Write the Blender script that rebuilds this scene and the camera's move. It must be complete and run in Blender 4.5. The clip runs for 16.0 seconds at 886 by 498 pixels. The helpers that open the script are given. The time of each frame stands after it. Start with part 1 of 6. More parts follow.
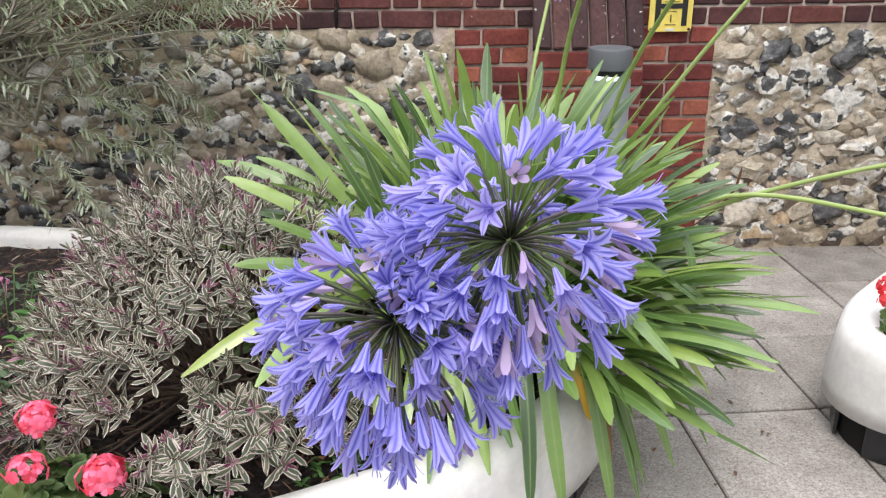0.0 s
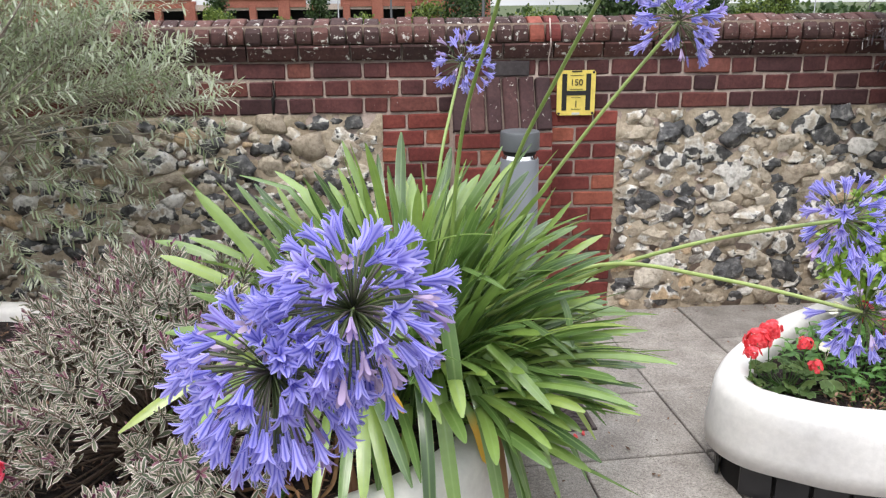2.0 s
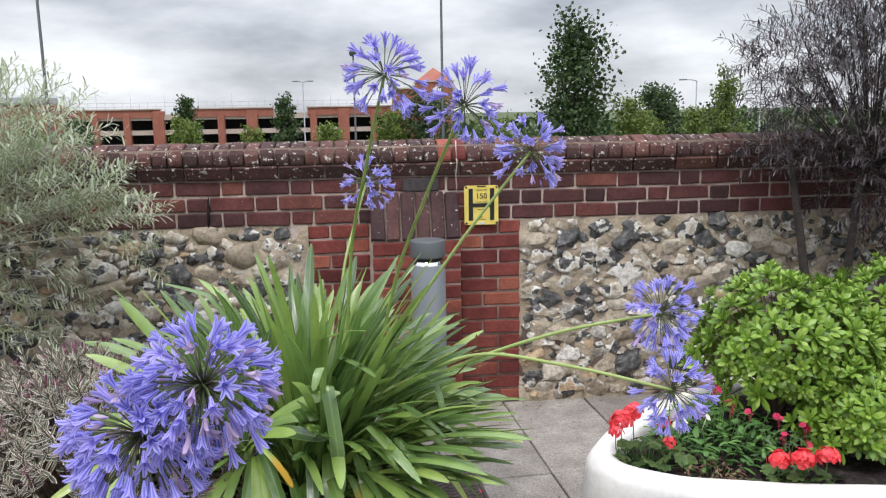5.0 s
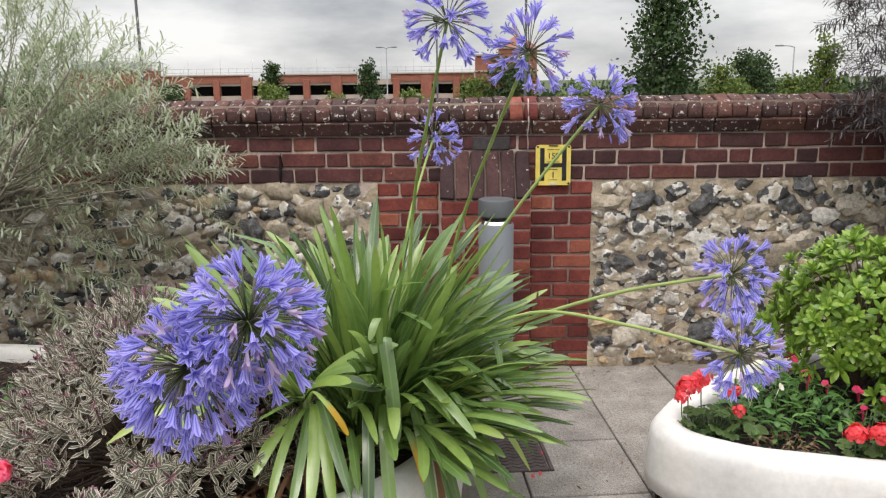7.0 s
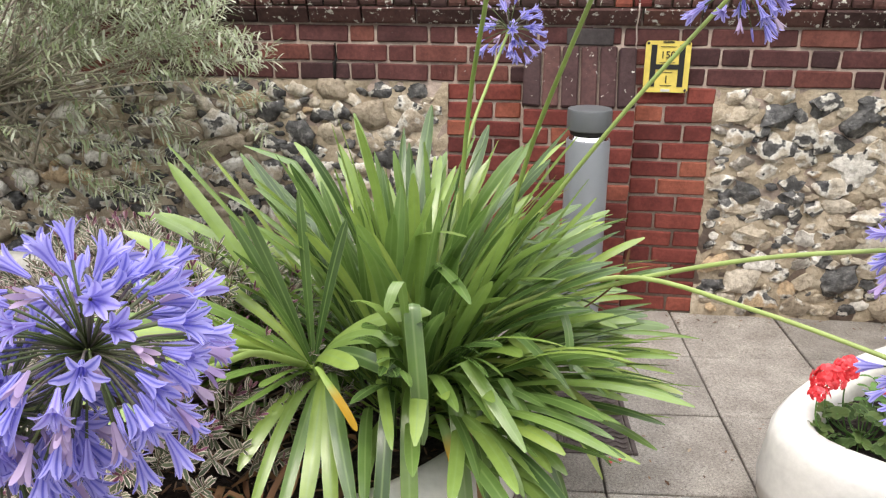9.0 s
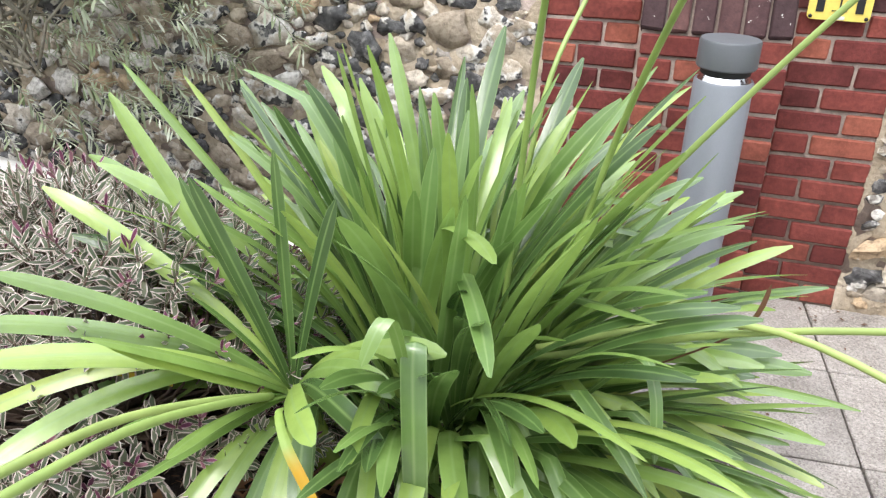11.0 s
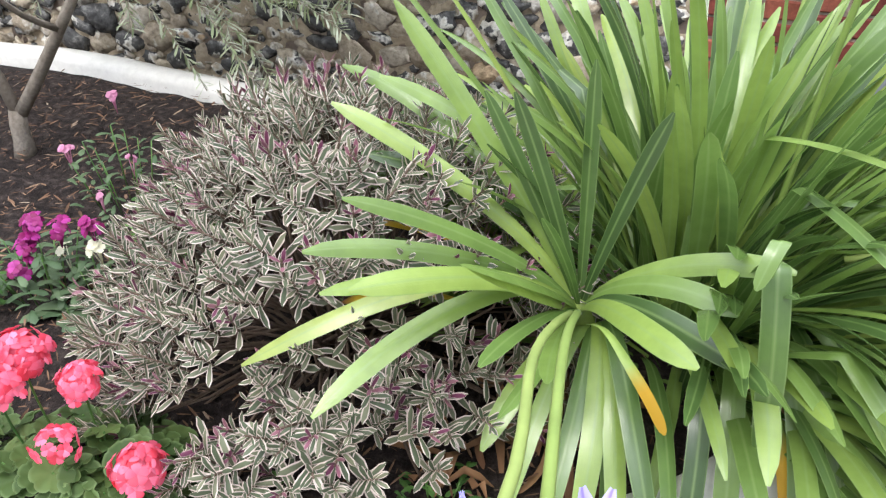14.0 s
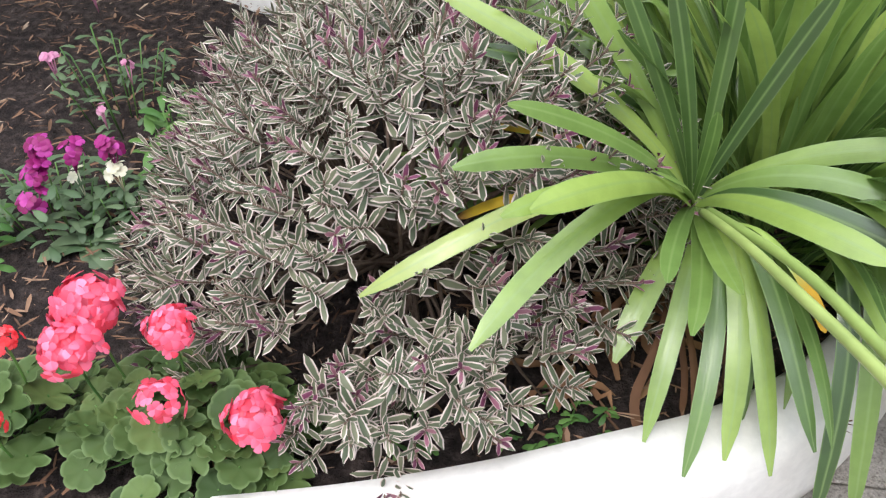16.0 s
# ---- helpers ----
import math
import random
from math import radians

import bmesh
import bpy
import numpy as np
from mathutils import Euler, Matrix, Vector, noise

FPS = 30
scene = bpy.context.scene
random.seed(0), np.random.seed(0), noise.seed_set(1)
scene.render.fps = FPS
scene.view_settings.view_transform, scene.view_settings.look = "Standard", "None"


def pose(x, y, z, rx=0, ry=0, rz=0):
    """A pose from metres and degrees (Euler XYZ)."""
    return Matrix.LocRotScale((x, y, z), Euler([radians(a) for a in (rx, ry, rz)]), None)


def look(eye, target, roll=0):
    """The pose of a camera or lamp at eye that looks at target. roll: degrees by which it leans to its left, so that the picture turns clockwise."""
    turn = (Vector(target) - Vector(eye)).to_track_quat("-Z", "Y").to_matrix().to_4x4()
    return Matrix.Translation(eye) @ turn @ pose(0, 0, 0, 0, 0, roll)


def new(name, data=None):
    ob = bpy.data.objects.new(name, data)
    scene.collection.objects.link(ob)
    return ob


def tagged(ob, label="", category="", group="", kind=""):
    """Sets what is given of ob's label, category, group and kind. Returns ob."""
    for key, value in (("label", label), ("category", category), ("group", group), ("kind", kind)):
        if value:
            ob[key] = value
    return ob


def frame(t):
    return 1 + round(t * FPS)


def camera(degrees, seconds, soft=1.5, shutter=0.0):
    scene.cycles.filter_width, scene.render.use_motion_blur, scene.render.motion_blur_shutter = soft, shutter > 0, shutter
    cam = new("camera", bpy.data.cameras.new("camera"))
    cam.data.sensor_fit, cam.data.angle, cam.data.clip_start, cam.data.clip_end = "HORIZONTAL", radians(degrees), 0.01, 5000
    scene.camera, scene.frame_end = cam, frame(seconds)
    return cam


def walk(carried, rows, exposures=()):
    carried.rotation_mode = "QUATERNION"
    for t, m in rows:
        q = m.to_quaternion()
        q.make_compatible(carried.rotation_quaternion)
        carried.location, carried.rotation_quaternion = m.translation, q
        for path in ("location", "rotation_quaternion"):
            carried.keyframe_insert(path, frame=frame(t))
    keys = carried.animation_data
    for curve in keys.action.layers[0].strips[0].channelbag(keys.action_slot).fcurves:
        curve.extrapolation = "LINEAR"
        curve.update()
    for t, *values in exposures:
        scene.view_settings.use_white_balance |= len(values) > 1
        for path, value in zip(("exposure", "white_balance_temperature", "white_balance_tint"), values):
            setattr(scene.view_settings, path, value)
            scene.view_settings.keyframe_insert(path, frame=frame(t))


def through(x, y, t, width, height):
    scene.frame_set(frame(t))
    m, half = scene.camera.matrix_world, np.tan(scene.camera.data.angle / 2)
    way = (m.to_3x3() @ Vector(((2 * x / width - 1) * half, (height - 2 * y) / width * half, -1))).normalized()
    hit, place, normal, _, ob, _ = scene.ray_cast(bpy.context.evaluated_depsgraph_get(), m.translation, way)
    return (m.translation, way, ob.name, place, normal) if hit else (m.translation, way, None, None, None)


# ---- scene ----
cam = camera(58.36, 16.0, soft=1.25)
PATH = [
    (0, (-0.854, -3.389, 1.372), (-0.855, -1.533, 0.627), -0.7),
    (0.5, (-0.853, -3.392, 1.389), (-0.838, -1.527, 0.666), -0.7),
    (1, (-0.840, -3.440, 1.424), (-0.800, -1.566, 0.726), -0.6),
    (1.5, (-0.785, -3.538, 1.444), (-0.714, -1.646, 0.798), -0.5),
    (2, (-0.734, -3.645, 1.473), (-0.625, -1.738, 0.881), -0.6),
    (2.5, (-0.698, -3.730, 1.495), (-0.549, -1.808, 0.965), -0.7),
    (3, (-0.685, -3.832, 1.514), (-0.501, -1.896, 1.050), -0.9),
    (3.5, (-0.666, -3.942, 1.538), (-0.455, -1.994, 1.137), -1.0),
    (4, (-0.602, -3.993, 1.556), (-0.379, -2.037, 1.204), -1.1),
    (4.2, (-0.579, -4.003, 1.568), (-0.356, -2.046, 1.224), -1.1),
    (6.5, (-0.469, -4.038, 1.521), (-0.411, -2.072, 1.159), -0.7),
    (7, (-0.461, -4.000, 1.507), (-0.465, -2.045, 1.087), -0.7),
    (7.5, (-0.465, -3.861, 1.477), (-0.533, -1.923, 0.988), -0.5),
    (8, (-0.444, -3.686, 1.474), (-0.586, -1.771, 0.915), -0.4),
    (8.5, (-0.405, -3.503, 1.472), (-0.609, -1.615, 0.843), -0.1),
    (8.7, (-0.387, -3.442, 1.468), (-0.608, -1.563, 0.818), -0.1),
    (10.8, (-0.313, -2.767, 1.381), (-0.804, -1.023, 0.534), 1.7),
    (11, (-0.342, -2.713, 1.387), (-0.846, -0.991, 0.502), 1.5),
    (11.5, (-0.353, -2.634, 1.358), (-0.937, -0.946, 0.458), 0.9),
    (12, (-0.389, -2.618, 1.382), (-1.002, -0.975, 0.421), 0.6),
    (12.5, (-0.460, -2.666, 1.389), (-1.064, -1.028, 0.413), 0.9),
    (13, (-0.574, -2.697, 1.398), (-1.188, -1.091, 0.376), -0.3),
    (13.5, (-0.692, -2.769, 1.407), (-1.263, -1.176, 0.341), -0.5),
    (14, (-0.784, -2.796, 1.402), (-1.308, -1.229, 0.275), -0.6),
    (14.5, (-0.894, -2.781, 1.382), (-1.356, -1.235, 0.201), -0.4),
    (15, (-0.991, -2.755, 1.374), (-1.388, -1.234, 0.136), -0.2),
    (15.5, (-1.043, -2.747, 1.376), (-1.374, -1.262, 0.077), 0.2),
    (16, (-1.125, -2.762, 1.361), (-1.386, -1.314, 0.006), 0.5),
]
walk(cam, [(t, look(e, g, r)) for t, e, g, r in PATH], [(0, 0.5, 6600, 10), (1.5, 0.5, 6600, 10), (3.5, 0.4, 6400, 10), (4.2, 0.38, 6400, 10), (7, 0.24, 6900, 10), (8.5, 0.48, 7150, 10), (11, 1.02, 6500, 10), (12.5, 1.08, 6500, 8), (13.5, 0.90, 6500, 8), (14.5, 0.76, 6500, 9), (16, 0.68, 6500, 10)])


# ---- world and light ----
world = bpy.data.worlds.new("overcast_sky")
scene.world = world
world.use_nodes = True
wn, wl = world.node_tree.nodes, world.node_tree.links
bg = wn["Background"]
sky = wn.new("ShaderNodeTexSky")
sky.sky_type, sky.sun_disc, sky.sun_elevation, sky.sun_rotation = "NISHITA", False, radians(52), radians(200)
tc = wn.new("ShaderNodeTexCoord")
mp = wn.new("ShaderNodeMapping")
mp.inputs["Scale"].default_value = (1.0, 1.0, 3.2)
cl = wn.new("ShaderNodeTexNoise")
cl.inputs["Scale"].default_value, cl.inputs["Detail"].default_value, cl.inputs["Roughness"].default_value = 3.0, 7.0, 0.55
rp = wn.new("ShaderNodeValToRGB")
rp.color_ramp.elements[0].position, rp.color_ramp.elements[0].color = 0.36, (0.36, 0.38, 0.43, 1)
rp.color_ramp.elements[1].position, rp.color_ramp.elements[1].color = 0.66, (0.84, 0.86, 0.90, 1)
sc = wn.new("ShaderNodeVectorMath")
sc.operation = "SCALE"
sc.inputs["Scale"].default_value = 0.10
mx = wn.new("ShaderNodeMix")
mx.data_type = "RGBA"
mx.inputs[0].default_value = 0.9
wl.new(tc.outputs["Generated"], mp.inputs["Vector"])
wl.new(mp.outputs[0], cl.inputs["Vector"])
wl.new(cl.outputs["Fac"], rp.inputs[0])
wl.new(sky.outputs[0], sc.inputs[0])
wl.new(sc.outputs[0], mx.inputs[6])
wl.new(rp.outputs[0], mx.inputs[7])
# overcast sky: the zenith is brighter than the horizon
sep = wn.new("ShaderNodeSeparateXYZ")
wl.new(tc.outputs["Generated"], sep.inputs[0])
zen = wn.new("ShaderNodeMapRange")
zen.interpolation_type = "SMOOTHSTEP"
zen.inputs["From Min"].default_value, zen.inputs["From Max"].default_value = 0.30, 0.95
zen.inputs["To Min"].default_value, zen.inputs["To Max"].default_value = 1.0, 4.0
wl.new(sep.outputs["Z"], zen.inputs["Value"])
up = wn.new("ShaderNodeVectorMath")
up.operation = "SCALE"
wl.new(mx.outputs[2], up.inputs[0])
wl.new(zen.outputs[0], up.inputs["Scale"])
wl.new(up.outputs[0], bg.inputs["Color"])
bg.inputs["Strength"].default_value = 1.0
sun = new("sun", bpy.data.lights.new("sun", "SUN"))
sun.data.energy, sun.data.angle, sun.data.color = 1.2, radians(18), (1.0, 0.96, 0.9)
sun.matrix_world = look((-2, -5, 9), (0, 0, 0))


# ---- materials ----
def shader(name, rough=0.6, metal=0.0, spec=0.5):
    m = bpy.data.materials.new(name)
    m.use_nodes = True
    b = m.node_tree.nodes["Principled BSDF"]
    b.inputs["Roughness"].default_value, b.inputs["Metallic"].default_value = rough, metal
    b.inputs["Specular IOR Level"].default_value = spec
    return m, m.node_tree.nodes, m.node_tree.links, b


def ramp(nodes, stops, hard=False):
    r = nodes.new("ShaderNodeValToRGB")
    r.color_ramp.interpolation = "CONSTANT" if hard else "LINEAR"
    while len(r.color_ramp.elements) < len(stops):
        r.color_ramp.elements.new(0.5)
    for e, (p, c) in zip(r.color_ramp.elements, stops):
        e.position, e.color = p, (*c, 1)
    return r


def mixer(nodes, links, a, b, fac, blend="MIX"):
    x = nodes.new("ShaderNodeMix")
    x.data_type, x.blend_type = "RGBA", blend
    for sock, v in ((x.inputs[6], a), (x.inputs[7], b), (x.inputs[0], fac)):
        if isinstance(v, (int, float)):
            sock.default_value = v
        elif isinstance(v, tuple):
            sock.default_value = (*v, 1)
        else:
            links.new(v, sock)
    return x.outputs[2]


def tex(nodes, links, scale, detail=4.0, rough=0.55, world_space=False, stretch=(1, 1, 1)):
    n = nodes.new("ShaderNodeTexNoise")
    n.inputs["Scale"].default_value, n.inputs["Detail"].default_value, n.inputs["Roughness"].default_value = scale, detail, rough
    m = nodes.new("ShaderNodeMapping")
    m.inputs["Scale"].default_value = stretch
    if world_space:
        g = nodes.new("ShaderNodeNewGeometry")
        links.new(g.outputs["Position"], m.inputs["Vector"])
    else:
        g = nodes.new("ShaderNodeTexCoord")
        links.new(g.outputs["Object"], m.inputs["Vector"])
    links.new(m.outputs[0], n.inputs["Vector"])
    return n.outputs["Fac"]


def bump(nodes, links, b, height, strength=0.4, dist=0.004):
    u = nodes.new("ShaderNodeBump")
    u.inputs["Strength"].default_value, u.inputs["Distance"].default_value = strength, dist
    links.new(height, u.inputs["Height"])
    links.new(u.outputs[0], b.inputs["Normal"])


def chance(nodes, island=False):
    if island:
        return nodes.new("ShaderNodeNewGeometry").outputs["Random Per Island"]
    return nodes.new("ShaderNodeObjectInfo").outputs["Random"]


def surface(name, stops, scale, fine, rough=0.8, relief=0.5, depth=0.004, spec=0.3, vary=0.0, island=False, space=True, metal=0.0, grain=0.8):
    """Noise-coloured surface: stops over a coarse noise, finer grain on top, relief from both."""
    m, n, l, b = shader(name, rough, metal, spec)
    big, small = tex(n, l, scale, 5, 0.6, space), tex(n, l, fine, 4, 0.6, space)
    c = ramp(n, stops)
    l.new(big, c.inputs[0])
    g = ramp(n, [(0.3, (0.72, 0.72, 0.72)), (0.7, (1.18, 1.18, 1.18))])
    l.new(small, g.inputs[0])
    col = mixer(n, l, c.outputs[0], g.outputs[0], grain, "MULTIPLY")
    if vary:
        v = ramp(n, [(0.0, (1 - vary,) * 3), (1.0, (1 + vary,) * 3)])
        l.new(chance(n, island), v.inputs[0])
        col = mixer(n, l, col, v.outputs[0], 1.0, "MULTIPLY")
    l.new(col, b.inputs["Base Color"])
    bump(n, l, b, mixer(n, l, big, small, 0.55), relief, depth)
    return m


def brick_mat(name, stops, lichen):
    m, n, l, b = shader(name, 0.85, 0, 0.25)
    c = ramp(n, stops)
    l.new(chance(n), c.inputs[0])
    grain = tex(n, l, 60, 5, 0.65, True)
    soft = tex(n, l, 9, 4, 0.6, True)
    g = ramp(n, [(0.3, (0.62, 0.6, 0.6)), (0.72, (1.25, 1.2, 1.2))])
    l.new(grain, g.inputs[0])
    col = mixer(n, l, c.outputs[0], g.outputs[0], 0.75, "MULTIPLY")
    s = ramp(n, [(0.35, (0.6, 0.56, 0.58)), (0.65, (1.12, 1.1, 1.1))])
    l.new(soft, s.inputs[0])
    col = mixer(n, l, col, s.outputs[0], 0.8, "MULTIPLY")
    sp = ramp(n, [(lichen, (0, 0, 0)), (lichen + 0.05, (1, 1, 1))])
    l.new(tex(n, l, 38, 3, 0.7, True), sp.inputs[0])
    col = mixer(n, l, col, (0.5, 0.48, 0.44), sp.outputs[0])
    l.new(col, b.inputs["Base Color"])
    bump(n, l, b, grain, 0.6, 0.004)
    return m


def leaf_mat(name, stops, edge=None, rough=0.42, through=0.35, island=True, stripe=0.0, spec=0.45, tip=None):
    """Leaf: colour by piece, a paler or darker band by the stored width coordinate, light passing through the blade."""
    m, n, l, b = shader(name, rough, 0, spec)
    c = ramp(n, stops)
    l.new(chance(n, island), c.inputs[0])
    col = c.outputs[0]
    g = ramp(n, [(0.3, (0.78, 0.8, 0.75)), (0.7, (1.2, 1.17, 1.15))])
    l.new(tex(n, l, 14, 4, 0.6, True), g.inputs[0])
    col = mixer(n, l, col, g.outputs[0], 0.7, "MULTIPLY")
    if edge:
        a = n.new("ShaderNodeAttribute")
        a.attribute_name = "across"
        e = ramp(n, edge[1])
        l.new(a.outputs["Fac"], e.inputs[0])
        col = mixer(n, l, col, edge[0], e.outputs[0])
    if tip:
        a = n.new("ShaderNodeAttribute")
        a.attribute_name = "along"
        e = ramp(n, tip[1])
        l.new(a.outputs["Fac"], e.inputs[0])
        col = mixer(n, l, col, tip[0], e.outputs[0])
    l.new(col, b.inputs["Base Color"])
    if through:
        t = n.new("ShaderNodeBsdfTranslucent")
        l.new(col, t.inputs["Color"])
        x = n.new("ShaderNodeMixShader")
        x.inputs[0].default_value = through
        l.new(b.outputs[0], x.inputs[1])
        l.new(t.outputs[0], x.inputs[2])
        l.new(x.outputs[0], n["Material Output"].inputs["Surface"])
    if stripe:
        a2 = n.new("ShaderNodeAttribute")
        a2.attribute_name = "across"
        w = n.new("ShaderNodeTexNoise")
        w.inputs["Scale"].default_value = 9
        l.new(a2.outputs["Fac"], w.inputs["Vector"])
        bump(n, l, b, w.outputs["Fac"], stripe, 0.002)
    return m


def plain(name, col, rough=0.5, metal=0.0, spec=0.5, grain=0.0):
    m, n, l, b = shader(name, rough, metal, spec)
    v = ramp(n, [(0.3, tuple(c * 0.86 for c in col)), (0.7, tuple(min(1, c * 1.08) for c in col))])
    l.new(tex(n, l, 25, 4, 0.6, True), v.inputs[0])
    l.new(v.outputs[0], b.inputs["Base Color"])
    if grain:
        bump(n, l, b, tex(n, l, 180, 3, 0.6, True), grain, 0.002)
    return m


M_BRICK_RED = brick_mat("red_brick", [(0, (0.12, 0.032, 0.030)), (0.35, (0.18, 0.046, 0.040)), (0.75, (0.24, 0.064, 0.050)), (1, (0.34, 0.115, 0.075))], 0.76)
M_BRICK_DARK = brick_mat("blackened_brick", [(0, (0.042, 0.028, 0.030)), (0.5, (0.075, 0.040, 0.040)), (1, (0.115, 0.058, 0.052))], 0.66)
M_BRICK_OLD = brick_mat("weathered_brick", [(0, (0.064, 0.034, 0.036)), (0.4, (0.108, 0.045, 0.044)), (0.75, (0.148, 0.054, 0.049)), (1, (0.20, 0.078, 0.060))], 0.71)
M_BRICK_CAP = brick_mat("lichened_coping_brick", [(0, (0.058, 0.036, 0.034)), (0.5, (0.098, 0.050, 0.045)), (1, (0.15, 0.072, 0.058))], 0.60)
M_BRICK_GREY = brick_mat("grey_brick", [(0, (0.06, 0.055, 0.058)), (1, (0.085, 0.075, 0.075))], 0.74)
M_MORTAR_OLD = surface("grimy_mortar", [(0.3, (0.12, 0.09, 0.07)), (0.55, (0.20, 0.15, 0.12)), (0.75, (0.29, 0.235, 0.19))], 7, 70, 0.95, 0.9, 0.01)
M_MORTAR = surface("lime_mortar", [(0.3, (0.24, 0.18, 0.150)), (0.55, (0.34, 0.27, 0.23)), (0.75, (0.43, 0.355, 0.31))], 5, 70, 0.95, 0.9, 0.01)
M_FLINTBED = surface("flint_bedding_mortar", [(0.3, (0.30, 0.235, 0.165)), (0.5, (0.45, 0.37, 0.275)), (0.75, (0.57, 0.49, 0.39))], 6, 55, 0.95, 1.0, 0.016)
M_SLAB = surface("concrete_paving", [(0.3, (0.23, 0.205, 0.185)), (0.55, (0.325, 0.295, 0.268)), (0.75, (0.42, 0.385, 0.35))], 6, 95, 0.95, 0.9, 0.008, vary=0.12, grain=1.0)
sn, sl, sb = M_SLAB.node_tree.nodes, M_SLAB.node_tree.links, M_SLAB.node_tree.nodes["Principled BSDF"]
fleck = ramp(sn, [(0.36, (0.55, 0.53, 0.51)), (0.46, (1, 1, 1)), (0.60, (1, 1, 1)), (0.68, (1.45, 1.43, 1.40))])
sl.new(tex(sn, sl, 210, 2, 0.6, True), fleck.inputs[0])
sl.new(mixer(sn, sl, sb.inputs["Base Color"].links[0].from_socket, fleck.outputs[0], 0.9, "MULTIPLY"), sb.inputs["Base Color"])
M_JOINT = surface("joint_dirt", [(0.3, (0.07, 0.06, 0.05)), (0.7, (0.15, 0.132, 0.11))], 8, 90, 1.0, 0.6)
M_RENDER = surface("white_painted_render", [(0.25, (0.56, 0.53, 0.50)), (0.42, (0.66, 0.635, 0.605)), (0.6, (0.70, 0.68, 0.655)), (0.8, (0.73, 0.715, 0.695))], 3, 45, 0.6, 0.3, 0.004, 0.35, grain=0.3)
M_TILE = plain("black_glazed_tile", (0.018, 0.018, 0.02), 0.25)
M_SOIL = surface("dark_soil", [(0.3, (0.012, 0.008, 0.008)), (0.5, (0.034, 0.024, 0.022)), (0.66, (0.075, 0.055, 0.050)), (0.78, (0.15, 0.12, 0.11))], 38, 170, 1.0, 1.0, 0.03, grain=1.0)
M_LITTER = leaf_mat("dead_leaf_litter", [(0, (0.07, 0.035, 0.02)), (0.5, (0.16, 0.085, 0.05)), (0.9, (0.24, 0.15, 0.10)), (1, (0.34, 0.26, 0.20))], None, 0.9, 0.0)
M_GROUND = surface("rough_ground", [(0.3, (0.05, 0.07, 0.03)), (0.6, (0.09, 0.11, 0.05)), (0.8, (0.12, 0.12, 0.08))], 0.2, 4, 1.0, 0.5, 0.05)
M_ALU = surface("grey_powder_coat", [(0.3, (0.235, 0.25, 0.275)), (0.7, (0.26, 0.275, 0.30))], 3, 200, 0.42, 0.03, 0.0004, 0.5, metal=0.3, grain=0.12)
M_ALU_DARK = surface("dark_grey_powder_coat", [(0.3, (0.12, 0.128, 0.135)), (0.7, (0.145, 0.152, 0.16))], 3, 200, 0.42, 0.03, 0.0004, 0.5, metal=0.3, grain=0.12)
M_CHROME = plain("chrome", (0.7, 0.7, 0.7), 0.12, 1.0)
M_BLACK = plain("black_paint", (0.012, 0.012, 0.013), 0.5)
M_YELLOW = plain("yellow_enamel", (0.80, 0.63, 0.14), 0.35)
M_PAPER = plain("worn_white_label", (0.6, 0.6, 0.58), 0.6)
M_COVER = surface("cast_iron_cover", [(0.3, (0.06, 0.045, 0.042)), (0.7, (0.11, 0.085, 0.08))], 12, 120, 0.7, 0.5, 0.003, 0.4)
M_REDMARK = plain("red_marking_paint", (0.6, 0.06, 0.06), 0.7)
M_SCAR = plain("pale_scar", (0.50, 0.40, 0.36), 0.9)
M_CRACK = plain("dark_gap", (0.012, 0.01, 0.01), 1.0)

